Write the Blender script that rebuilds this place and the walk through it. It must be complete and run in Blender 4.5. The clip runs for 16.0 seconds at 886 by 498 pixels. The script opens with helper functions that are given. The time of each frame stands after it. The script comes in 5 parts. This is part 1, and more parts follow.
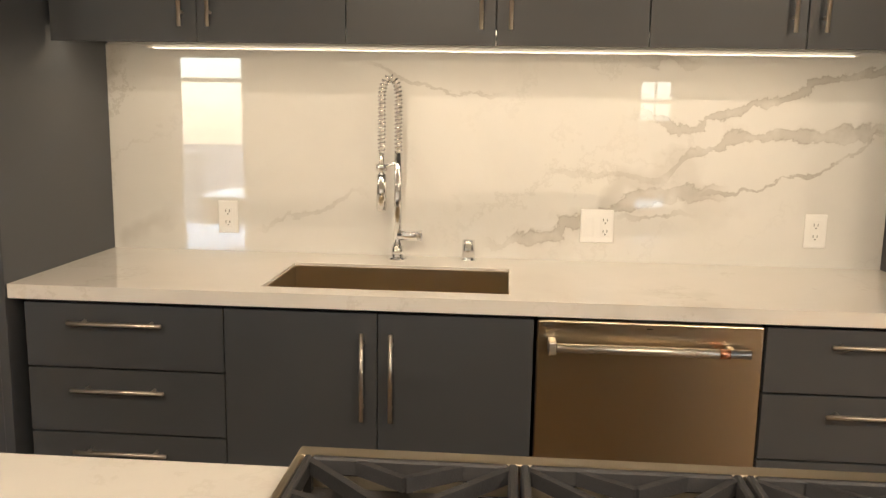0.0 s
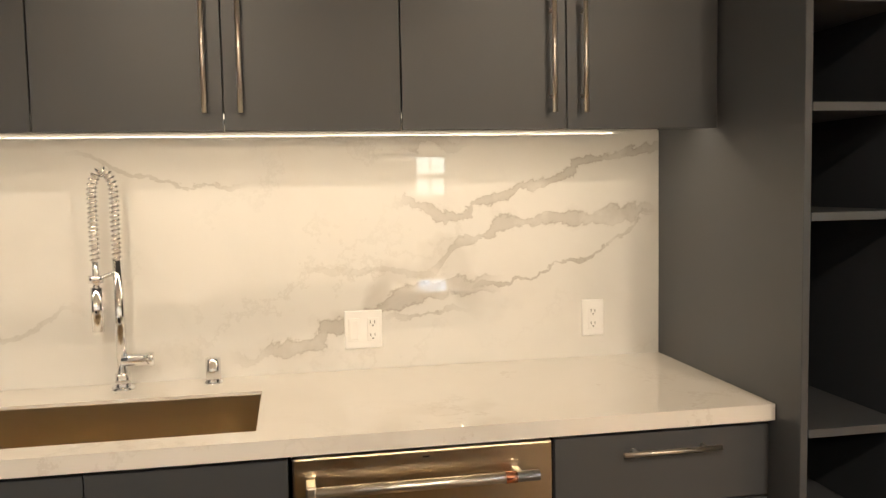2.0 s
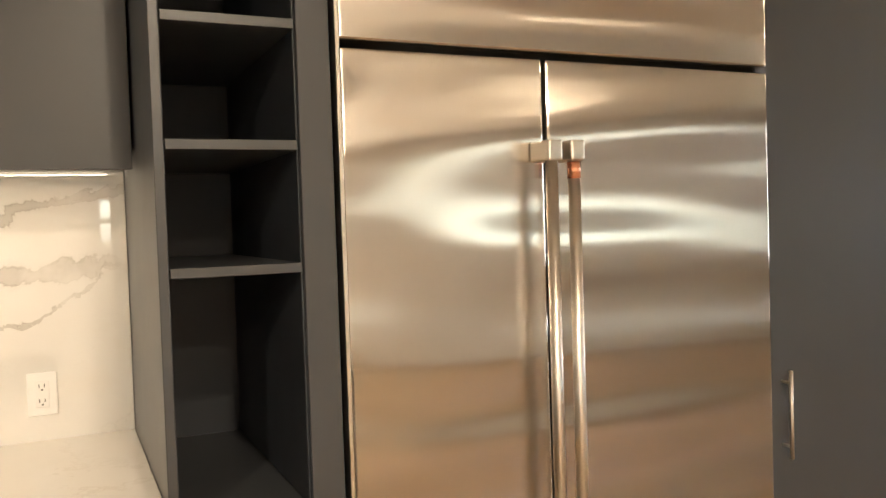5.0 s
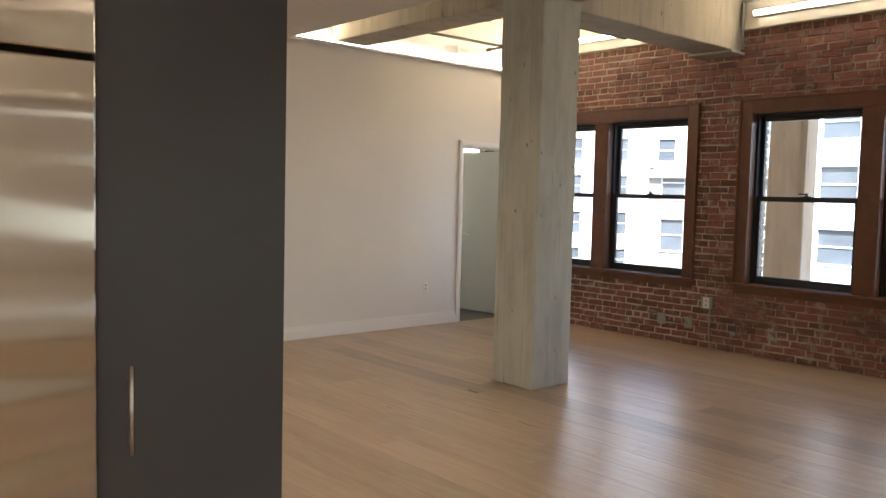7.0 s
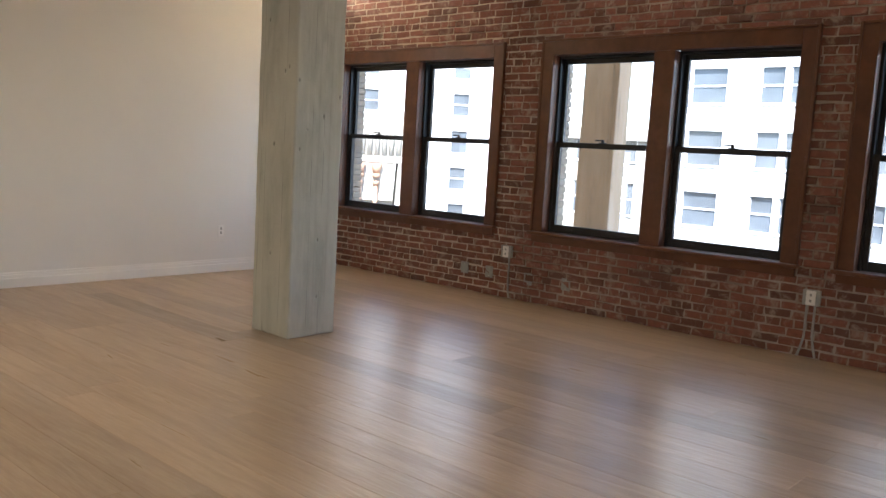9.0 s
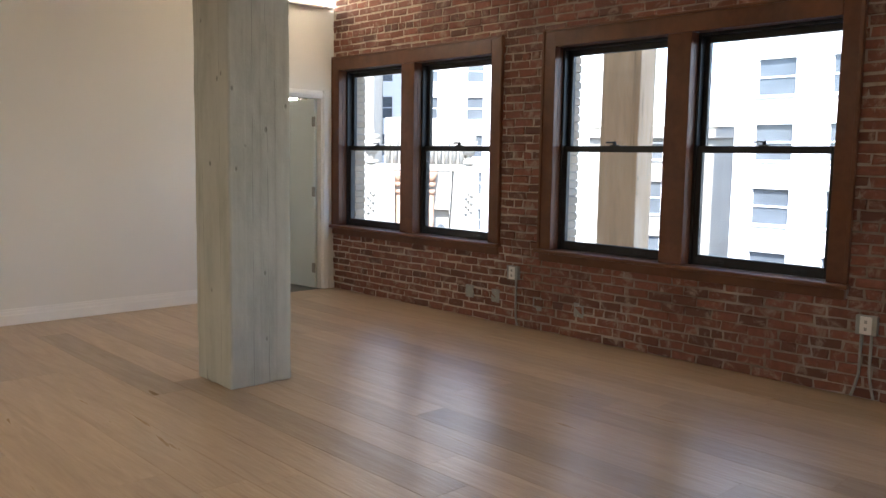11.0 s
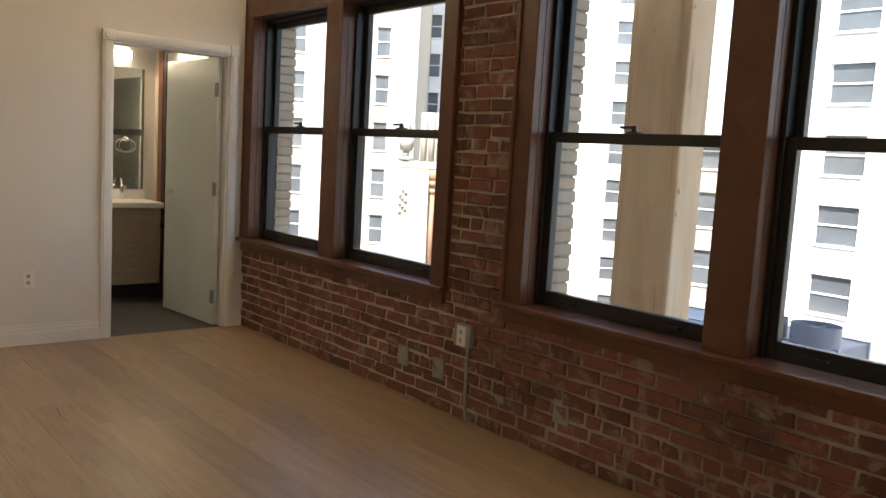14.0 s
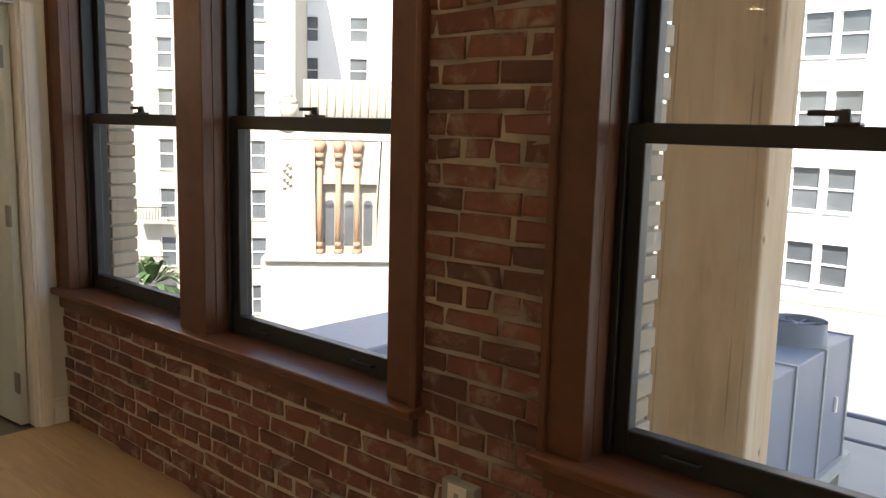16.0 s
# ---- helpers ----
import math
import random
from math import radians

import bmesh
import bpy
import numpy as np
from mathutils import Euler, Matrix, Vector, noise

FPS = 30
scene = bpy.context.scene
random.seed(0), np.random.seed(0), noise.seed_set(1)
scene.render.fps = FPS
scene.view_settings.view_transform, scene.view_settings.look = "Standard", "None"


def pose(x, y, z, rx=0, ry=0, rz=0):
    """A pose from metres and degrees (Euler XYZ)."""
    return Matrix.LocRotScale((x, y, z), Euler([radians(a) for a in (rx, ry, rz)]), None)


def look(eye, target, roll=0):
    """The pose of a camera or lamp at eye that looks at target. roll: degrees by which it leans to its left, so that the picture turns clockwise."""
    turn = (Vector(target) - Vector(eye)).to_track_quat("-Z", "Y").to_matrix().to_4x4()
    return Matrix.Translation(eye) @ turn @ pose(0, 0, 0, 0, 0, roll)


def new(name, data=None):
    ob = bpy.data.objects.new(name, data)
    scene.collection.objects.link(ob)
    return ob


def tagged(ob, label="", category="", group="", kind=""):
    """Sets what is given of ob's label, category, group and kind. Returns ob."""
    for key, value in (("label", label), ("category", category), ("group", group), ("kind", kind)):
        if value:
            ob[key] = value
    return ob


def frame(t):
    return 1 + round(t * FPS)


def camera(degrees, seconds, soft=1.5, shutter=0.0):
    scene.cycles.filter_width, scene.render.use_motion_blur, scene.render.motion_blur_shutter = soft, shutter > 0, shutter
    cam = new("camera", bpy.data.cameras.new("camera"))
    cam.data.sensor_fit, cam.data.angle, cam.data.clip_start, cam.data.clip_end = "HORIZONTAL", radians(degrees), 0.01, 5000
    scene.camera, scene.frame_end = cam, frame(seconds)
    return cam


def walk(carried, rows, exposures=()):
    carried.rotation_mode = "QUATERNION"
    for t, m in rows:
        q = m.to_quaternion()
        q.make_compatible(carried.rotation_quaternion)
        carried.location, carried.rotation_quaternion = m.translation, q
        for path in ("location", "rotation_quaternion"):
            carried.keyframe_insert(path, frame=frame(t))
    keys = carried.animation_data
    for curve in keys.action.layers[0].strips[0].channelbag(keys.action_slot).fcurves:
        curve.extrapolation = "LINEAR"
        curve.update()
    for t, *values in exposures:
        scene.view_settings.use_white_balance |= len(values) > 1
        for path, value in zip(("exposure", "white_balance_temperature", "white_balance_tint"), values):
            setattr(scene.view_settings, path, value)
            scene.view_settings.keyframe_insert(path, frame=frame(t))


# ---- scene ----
cam = camera(56.5, 16.0)
PATH = [
    (0, (1.374, -2.806, 1.407), (1.232, -0.838, 1.081), 1.0),
    (0.5, (1.285, -2.69, 1.408), (1.312, -0.716, 1.09), -0.3),
    (1, (1.254, -2.585, 1.412), (1.458, -0.618, 1.116), -1.4),
    (1.5, (1.342, -2.492, 1.443), (1.652, -0.53, 1.21), -1.9),
    (2, (1.493, -2.442, 1.458), (1.852, -0.48, 1.306), -1.1),
    (2.5, (1.63, -2.388, 1.458), (2.095, -0.445, 1.367), -1.9),
    (3, (1.848, -2.31, 1.45), (2.509, -0.423, 1.397), -2.5),
    (5.5, (2.678, -2.46, 1.465), (3.643, -0.71, 1.382), -1.2),
    (6, (2.957, -2.577, 1.494), (4.172, -0.99, 1.401), -0.6),
    (6.5, (3.237, -2.824, 1.493), (4.525, -1.298, 1.377), 0.8),
    (7, (3.48, -2.986, 1.503), (4.788, -1.478, 1.37), 1.4),
    (7.5, (3.768, -3.065, 1.454), (5.111, -1.589, 1.321), 1.7),
    (8, (4.013, -3.239, 1.445), (5.45, -1.858, 1.275), 1.1),
    (8.5, (4.284, -3.368, 1.412), (5.774, -2.048, 1.214), 1.4),
    (9, (4.531, -3.342, 1.379), (6.017, -2.023, 1.151), 3.3),
    (11.5, (6.028, -3.016, 1.448), (7.384, -1.562, 1.23), 0.5),
    (12, (6.411, -2.772, 1.425), (7.838, -1.392, 1.18), 0.4),
    (12.5, (6.838, -2.561, 1.435), (8.319, -1.237, 1.204), 1.1),
    (13, (7.277, -2.327, 1.452), (8.675, -0.914, 1.237), 1.4),
    (13.5, (7.706, -2.006, 1.433), (9.012, -0.508, 1.208), 1.7),
    (14, (8.097, -1.675, 1.408), (9.376, -0.154, 1.185), 3.3),
    (14.5, (8.409, -1.257, 1.439), (9.726, 0.233, 1.224), 3.1),
    (15, (8.692, -0.828, 1.435), (10.065, 0.611, 1.222), 2.2),
    (15.5, (8.991, -0.377, 1.474), (10.404, 1.02, 1.237), 2.4),
    (16, (9.267, 0.094, 1.537), (10.738, 1.417, 1.242), 1.4),
]
EXPOSURES = [(0.0, 2.9, 5950, 10), (3.0, 3.02, 5950, 10), (5.4, 3.25, 6000, 10), (6.0, 2.75, 5850, 10), (7.0, 2.4, 5700, 10), (9.0, 2.45, 5550, 10),
             (11.5, 2.28, 5500, 10), (12.5, 1.92, 5600, 10), (14.0, 1.9, 6550, 10), (16.0, 1.88, 6850, 10)]
walk(cam, [(t, look(eye, target, roll)) for t, eye, target, roll in PATH], EXPOSURES)

# ---- world and sun ----
world = bpy.data.worlds.new("sky")
scene.world = world
world.use_nodes = True
wn = world.node_tree
for n in list(wn.nodes):
    wn.nodes.remove(n)
w_out = wn.nodes.new("ShaderNodeOutputWorld")
w_bg = wn.nodes.new("ShaderNodeBackground")
w_sky = wn.nodes.new("ShaderNodeTexSky")
w_sky.sky_type = "NISHITA"
w_sky.sun_disc = False
w_sky.sun_elevation = radians(48)
w_sky.sun_rotation = radians(240)
w_bg.inputs["Strength"].default_value = 0.15
wn.links.new(w_sky.outputs[0], w_bg.inputs[0])
wn.links.new(w_bg.outputs[0], w_out.inputs[0])
sun = new("sun", bpy.data.lights.new("sun", "SUN"))
sun.data.energy, sun.data.angle, sun.data.color = 3.8, radians(0.5), (1.0, 0.95, 0.86)
sun.matrix_world = look((-20, -14, 27), (0, 0, 0))

WARM = (1.0, 0.69, 0.36)
WARM_SOFT = (1.0, 0.78, 0.53)


def area_lamp(name, eye, target, sx, sy, watts, colour):
    d = bpy.data.lights.new(name, "AREA")
    d.shape, d.size, d.size_y, d.energy, d.color = "RECTANGLE", sx, sy, watts, colour
    ob = new(name, d)
    ob.matrix_world = look(eye, target)
    return ob


# ---- materials ----
def material(name, base=(0.5, 0.5, 0.5), rough=0.5, metal=0.0):
    m = bpy.data.materials.new(name)
    m.use_nodes = True
    b = m.node_tree.nodes["Principled BSDF"]
    b.inputs["Base Color"].default_value = (*base, 1)
    b.inputs["Roughness"].default_value = rough
    b.inputs["Metallic"].default_value = metal
    return m, m.node_tree, b


def node(nt, kind, **kw):
    n = nt.nodes.new(kind)
    for k, v in kw.items():
        n.inputs[k].default_value = v
    return n


def coords(nt, scale=(1, 1, 1), rot=(0, 0, 0), space="Object"):
    tc = nt.nodes.new("ShaderNodeTexCoord")
    mp = nt.nodes.new("ShaderNodeMapping")
    mp.inputs["Scale"].default_value = scale
    mp.inputs["Rotation"].default_value = rot
    nt.links.new(tc.outputs[space], mp.inputs["Vector"])
    return mp.outputs[0]


def world_coords(nt, scale=(1, 1, 1)):
    g = nt.nodes.new("ShaderNodeNewGeometry")
    mp = nt.nodes.new("ShaderNodeMapping")
    mp.inputs["Scale"].default_value = scale
    nt.links.new(g.outputs["Position"], mp.inputs["Vector"])
    return mp.outputs[0]


def noise_tex(nt, vec, scale, detail=4.0, rough=0.55, dist=0.0):
    n = nt.nodes.new("ShaderNodeTexNoise")
    n.inputs["Scale"].default_value = scale
    n.inputs["Detail"].default_value = detail
    n.inputs["Roughness"].default_value = rough
    n.inputs["Distortion"].default_value = dist
    nt.links.new(vec, n.inputs["Vector"])
    return n.outputs["Fac"]


def ramp(nt, fac, stops):
    r = nt.nodes.new("ShaderNodeValToRGB")
    e = r.color_ramp.elements
    while len(e) < len(stops):
        e.new(0.5)
    for el, (p, c) in zip(e, stops):
        el.position = p
        el.color = (*c, 1) if len(c) == 3 else c
    nt.links.new(fac, r.inputs[0])
    return r.outputs[0]


def grey_ramp(nt, fac, a, b, va=0.0, vb=1.0):
    return ramp(nt, fac, [(a, (va,) * 3), (b, (vb,) * 3)])


def mix(nt, fac, a, b, mode="MIX"):
    m = nt.nodes.new("ShaderNodeMix")
    m.data_type = "RGBA"
    m.blend_type = mode
    for sock, v in ((m.inputs[0], fac), (m.inputs[6], a), (m.inputs[7], b)):
        if isinstance(v, (int, float)):
            sock.default_value = v
        elif isinstance(v, tuple):
            sock.default_value = (*v, 1)
        else:
            nt.links.new(v, sock)
    return m.outputs[2]


def bump(nt, b, height, strength=0.3, distance=0.01, prev=None):
    n = nt.nodes.new("ShaderNodeBump")
    n.inputs["Strength"].default_value = strength
    n.inputs["Distance"].default_value = distance
    nt.links.new(height, n.inputs["Height"])
    if prev is not None:
        nt.links.new(prev, n.inputs["Normal"])
    nt.links.new(n.outputs[0], b.inputs["Normal"])
    return n.outputs[0]


def painted(name, base, rough, var=0.08, scale=3.0, relief=0.05, fine=120.0):
    """Paint with soft large variation and a fine roller texture."""
    m, nt, b = material(name, base, rough)
    v = world_coords(nt)
    n1 = noise_tex(nt, v, scale, 5)
    lo = tuple(c * (1 - var) for c in base)
    hi = tuple(min(1, c * (1 + var)) for c in base)
    nt.links.new(ramp(nt, n1, [(0.3, lo), (0.7, hi)]), b.inputs["Base Color"])
    n2 = noise_tex(nt, v, fine, 2)
    nt.links.new(grey_ramp(nt, n1, 0.2, 0.8, rough * 0.85, min(1, rough * 1.15)), b.inputs["Roughness"])
    bump(nt, b, n2, relief, 0.002)
    return m


def plain(name, base, rough=0.5, metal=0.0):
    return painted(name, base, rough, 0.06) if metal == 0 else metal_mat(name, base, rough)


def metal_mat(name, base, rough, streak=(1, 1, 1), wave=0.0):
    m, nt, b = material(name, base, rough, 1.0)
    v = coords(nt, streak)
    n = noise_tex(nt, v, 14, 4)
    nt.links.new(grey_ramp(nt, n, 0.25, 0.75, rough * 0.88, rough * 1.12), b.inputs["Roughness"])
    if wave:
        w = noise_tex(nt, coords(nt, (0.55, 0.55, 3.0)), 1.7, 0.0, 0.4)
        bump(nt, b, w, wave, 0.05)
    return m


VEINS = [
    (0.016, 0.85, [(1.84, 1.41), (1.92, 1.385), (2.02, 1.374), (2.15, 1.43), (2.33, 1.503), (2.62, 1.586)]),
    (0.026, 0.80, [(1.36, 0.97), (1.62, 1.05), (1.79, 1.105), (1.95, 1.15), (2.07, 1.17)]),
    (0.007, 0.95, [(2.05, 1.165), (2.215, 1.16), (2.417, 1.246), (2.549, 1.322), (2.575, 1.37)]),
    (0.024, 0.80, [(1.90, 1.18), (1.97, 1.27), (2.11, 1.334), (2.29, 1.355), (2.40, 1.345), (2.57, 1.371)]),
    (0.012, 0.45, [(1.55, 1.22), (1.80, 1.205), (1.92, 1.18)]),
    (0.008, 0.70, [(1.78, 1.065), (1.88, 1.06), (1.97, 1.085)]),
    (0.006, 0.55, [(0.93, 1.57), (1.20, 1.475), (1.33, 1.47)]),
    (0.020, 0.55, [(1.82, 1.60), (1.98, 1.58)]),
    (0.008, 0.40, [(0.55, 1.0), (0.72, 1.08), (0.86, 1.13)]),
]


def brushed(m, amount):
    nt = m.node_tree
    b = nt.nodes["Principled BSDF"]
    tg = nt.nodes.new("ShaderNodeTangent")
    tg.direction_type, tg.axis = "RADIAL", "Z"
    nt.links.new(tg.outputs[0], b.inputs["Tangent"])
    b.inputs["Anisotropic"].default_value = amount
    return m


def marble(name, base, vein, scale, rough, amount):
    m, nt, b = material(name, base, rough)
    b.inputs["IOR"].default_value = 1.7
    b.inputs["Specular IOR Level"].default_value = 0.85
    v = coords(nt, (1, 1, 1), (0, radians(28), radians(20)))
    warp = noise_tex(nt, v, scale * 0.8, 8, 0.6, 0.6)
    big = nt.nodes.new("ShaderNodeTexWave")
    big.bands_direction = "Z"
    big.inputs["Scale"].default_value = scale * 0.32
    big.inputs["Distortion"].default_value = 11.0
    big.inputs["Detail"].default_value = 6.0
    big.inputs["Detail Scale"].default_value = 1.1
    big.inputs["Detail Roughness"].default_value = 0.62
    nt.links.new(v, big.inputs["Vector"])
    line = ramp(nt, big.outputs["Fac"], [(0.0, (1, 1, 1)), (0.035, (0.55,) * 3), (0.11, (0.0,) * 3)])
    area = grey_ramp(nt, noise_tex(nt, v, scale * 0.55, 3), 0.46, 0.66)
    veins = mix(nt, 1.0, line, area, "MULTIPLY")
    fine = nt.nodes.new("ShaderNodeTexWave")
    fine.bands_direction = "Z"
    fine.inputs["Scale"].default_value = scale * 0.7
    fine.inputs["Distortion"].default_value = 16.0
    fine.inputs["Detail"].default_value = 8.0
    fine.inputs["Detail Scale"].default_value = 1.6
    fine.inputs["Detail Roughness"].default_value = 0.7
    nt.links.new(v, fine.inputs["Vector"])
    thin = ramp(nt, fine.outputs["Fac"], [(0.0, (0.5,) * 3), (0.03, (0.0,) * 3)])
    cloud = ramp(nt, warp, [(0.3, tuple(c * 0.9 for c in base)), (0.62, base)])
    c1 = mix(nt, mix(nt, 1.0, thin, area, "MULTIPLY"), cloud, vein)
    scaled = mix(nt, 1.0, veins, (amount,) * 3, "MULTIPLY")
    c2 = mix(nt, scaled, c1, vein)
    if amount > 0.6:
        # long veins: height over x for each, with a width in metres and a strength
        vv = coords(nt)
        sx = nt.nodes.new("ShaderNodeSeparateXYZ")
        nt.links.new(vv, sx.inputs[0])
        wob = noise_tex(nt, vv, 5.5, 9, 0.66, 0.5)
        fray = noise_tex(nt, vv, 9.0, 6, 0.6)
        gapn = grey_ramp(nt, noise_tex(nt, vv, 7.0, 4, 0.6), 0.30, 0.52, 0.25, 1.0)
        for wide, deep, pts in VEINS:
            def calc(op, a, b, c=None):
                q = nt.nodes.new("ShaderNodeMath")
                q.operation = op
                for sock, val in zip(q.inputs, (a, b, c)):
                    if isinstance(val, (int, float)):
                        sock.default_value = val
                    elif val is not None:
                        nt.links.new(val, sock)
                return q.outputs[0]
            u = calc("MULTIPLY_ADD", sx.outputs[0], 1 / 3.0, 0.0)
            line_z = ramp(nt, u, [(px / 3.0, ((pz - 0.8),) * 3) for px, pz in pts])
            x0, x1 = pts[0][0] / 3.0, pts[-1][0] / 3.0
            ends = ramp(nt, u, [(x0 - 0.02, (0, 0, 0)), (x0 + 0.02, (1, 1, 1)), (x1 - 0.015, (1, 1, 1)), (min(x1 + 0.02, 1.0), (0, 0, 0))])
            off = calc("SUBTRACT", calc("SUBTRACT", sx.outputs[2], 0.8), line_z)
            off = calc("ABSOLUTE", calc("MULTIPLY_ADD", calc("SUBTRACT", wob, 0.5), 0.16, off), 0.0)
            near = calc("DIVIDE", off, calc("MULTIPLY_ADD", calc("SUBTRACT", fray, 0.35), wide * 3.2, wide * 0.25))
            body = ramp(nt, calc("MULTIPLY", near, 0.5), [(0.0, (0.55,) * 3), (0.40, (0.62,) * 3), (0.49, (1.0,) * 3), (0.62, (0.12,) * 3), (0.95, (0.0,) * 3)])
            msk = mix(nt, 1.0, mix(nt, 1.0, body, ends, "MULTIPLY"), gapn, "MULTIPLY")
            c2 = mix(nt, mix(nt, 1.0, msk, (deep,) * 3, "MULTIPLY"), c2, (0.36, 0.33, 0.29))
    nt.links.new(c2, b.inputs["Base Color"])
    return m


def wood(name, dark, light, grain=(1, 1, 12), rough=0.4, scale=6.0, per_piece=True, knots=False, space="Object", relief=0.3):
    m, nt, b = material(name, light, rough)
    v = coords(nt, grain, space=space) if space == "Object" else world_coords(nt, grain)
    if per_piece:
        isl = nt.nodes.new("ShaderNodeNewGeometry").outputs["Random Per Island"]
        oi = nt.nodes.new("ShaderNodeObjectInfo").outputs["Random"]
        add = nt.nodes.new("ShaderNodeMath")
        nt.links.new(isl, add.inputs[0])
        nt.links.new(oi, add.inputs[1])
        comb = nt.nodes.new("ShaderNodeVectorMath")
        comb.operation = "SCALE"
        comb.inputs[0].default_value = (13.7, 7.1, 9.3)
        nt.links.new(add.outputs[0], comb.inputs["Scale"])
        va = nt.nodes.new("ShaderNodeVectorMath")
        nt.links.new(v, va.inputs[0])
        nt.links.new(comb.outputs[0], va.inputs[1])
        v = va.outputs[0]
        fr = nt.nodes.new("ShaderNodeMath")
        fr.operation = "FRACT"
        nt.links.new(add.outputs[0], fr.inputs[0])
        piece = fr.outputs[0]
    n1 = noise_tex(nt, v, scale, 6, 0.6, 1.2)
    n2 = noise_tex(nt, v, scale * 5, 3, 0.6, 0.4)
    mid = tuple((a + c) / 2 for a, c in zip(dark, light))
    col = ramp(nt, n1, [(0.25, dark), (0.5, mid), (0.75, light)])
    col = mix(nt, 0.25, col, ramp(nt, n2, [(0.3, dark), (0.7, light)]))
    if per_piece:
        tone = ramp(nt, piece, [(0.0, (0.76, 0.75, 0.72)), (0.5, (0.98, 0.96, 0.94)), (1.0, (1.14, 1.12, 1.08))])
        col = mix(nt, 1.0, col, tone, "MULTIPLY")
    if knots:
        vo = nt.nodes.new("ShaderNodeTexVoronoi")
        vo.inputs["Scale"].default_value = 0.5
        vo.inputs["Randomness"].default_value = 1.0
        kv = world_coords(nt, (3.2, 2.0, 1.0))
        nt.links.new(kv, vo.inputs["Vector"])
        k = ramp(nt, vo.outputs["Distance"], [(0.006, (1, 1, 1)), (0.022, (0, 0, 0))])
        col = mix(nt, k, col, (0.11, 0.065, 0.035))
    nt.links.new(col, b.inputs["Base Color"])
    nt.links.new(grey_ramp(nt, n1, 0.2, 0.8, rough * 1.2, rough * 0.85), b.inputs["Roughness"])
    bump(nt, b, n2, relief, 0.003)
    return m


def brick_mat(name, dark, mid, light, dust):
    m, nt, b = material(name, mid, 0.85)
    g = nt.nodes.new("ShaderNodeNewGeometry")
    oi = nt.nodes.new("ShaderNodeObjectInfo")
    add = nt.nodes.new("ShaderNodeMath")
    nt.links.new(g.outputs["Random Per Island"], add.inputs[0])
    nt.links.new(oi.outputs["Random"], add.inputs[1])
    fr = nt.nodes.new("ShaderNodeMath")
    fr.operation = "FRACT"
    nt.links.new(add.outputs[0], fr.inputs[0])
    c = ramp(nt, fr.outputs[0], [(0.0, dark), (0.35, mid), (0.75, light), (1.0, mid)])
    v = world_coords(nt)
    n1 = noise_tex(nt, v, 26, 6, 0.65)
    c = mix(nt, grey_ramp(nt, n1, 0.35, 0.75, 0, 0.6), c, dark)
    n2 = noise_tex(nt, v, 9, 8, 0.7, 0.5)
    c = mix(nt, grey_ramp(nt, n2, 0.52, 0.66, 0, 0.75), c, dust)
    nt.links.new(c, b.inputs["Base Color"])
    bump(nt, b, noise_tex(nt, v, 70, 6, 0.7), 0.7, 0.006)
    return m


def concrete(name, base, dark, light):
    """Board-formed concrete under worn paint, with pits and upright board lines."""
    m, nt, b = material(name, base, 0.75)
    v = coords(nt)
    n1 = noise_tex(nt, coords(nt, (1, 1, 0.25)), 5, 8, 0.65)
    c = ramp(nt, n1, [(0.3, dark), (0.5, base), (0.7, light)])
    boards = noise_tex(nt, coords(nt, (1, 1, 0.03)), 16, 2, 0.4)
    c = mix(nt, grey_ramp(nt, boards, 0.4, 0.6, 0, 0.14), c, dark)
    vo = nt.nodes.new("ShaderNodeTexVoronoi")
    vo.inputs["Scale"].default_value = 10
    nt.links.new(coords(nt, (1, 1, 0.6)), vo.inputs["Vector"])
    pits = ramp(nt, vo.outputs["Distance"], [(0.07, (1, 1, 1)), (0.14, (0, 0, 0))])
    gate = grey_ramp(nt, noise_tex(nt, v, 4.5, 2), 0.5, 0.6)
    pits = mix(nt, 1.0, pits, gate, "MULTIPLY")
    c = mix(nt, pits, c, tuple(x * 0.45 for x in dark))
    seam = noise_tex(nt, coords(nt, (1, 1, 0.018)), 7, 1, 0.3)
    seam = ramp(nt, seam, [(0.489, (0, 0, 0)), (0.5, (1, 1, 1)), (0.511, (0, 0, 0))])
    seam = mix(nt, 1.0, seam, grey_ramp(nt, noise_tex(nt, v, 3.0, 3), 0.40, 0.58, 0.1, 0.9), "MULTIPLY")
    c = mix(nt, seam, c, tuple(x * 0.4 for x in dark))
    nt.links.new(c, b.inputs["Base Color"])
    p1 = bump(nt, b, boards, 0.35, 0.010)
    p2 = bump(nt, b, noise_tex(nt, v, 45, 6), 0.35, 0.004, p1)
    inv = nt.nodes.new("ShaderNodeInvert")
    nt.links.new(pits, inv.inputs["Color"])
    bump(nt, b, inv.outputs[0], 0.7, 0.008, p2)
    return m


def emitter(name, colour, strength):
    m, nt, b = material(name, (0.9, 0.9, 0.9), 0.5)
    b.inputs["Emission Color"].default_value = (*colour, 1)
    b.inputs["Emission Strength"].default_value = strength
    return m


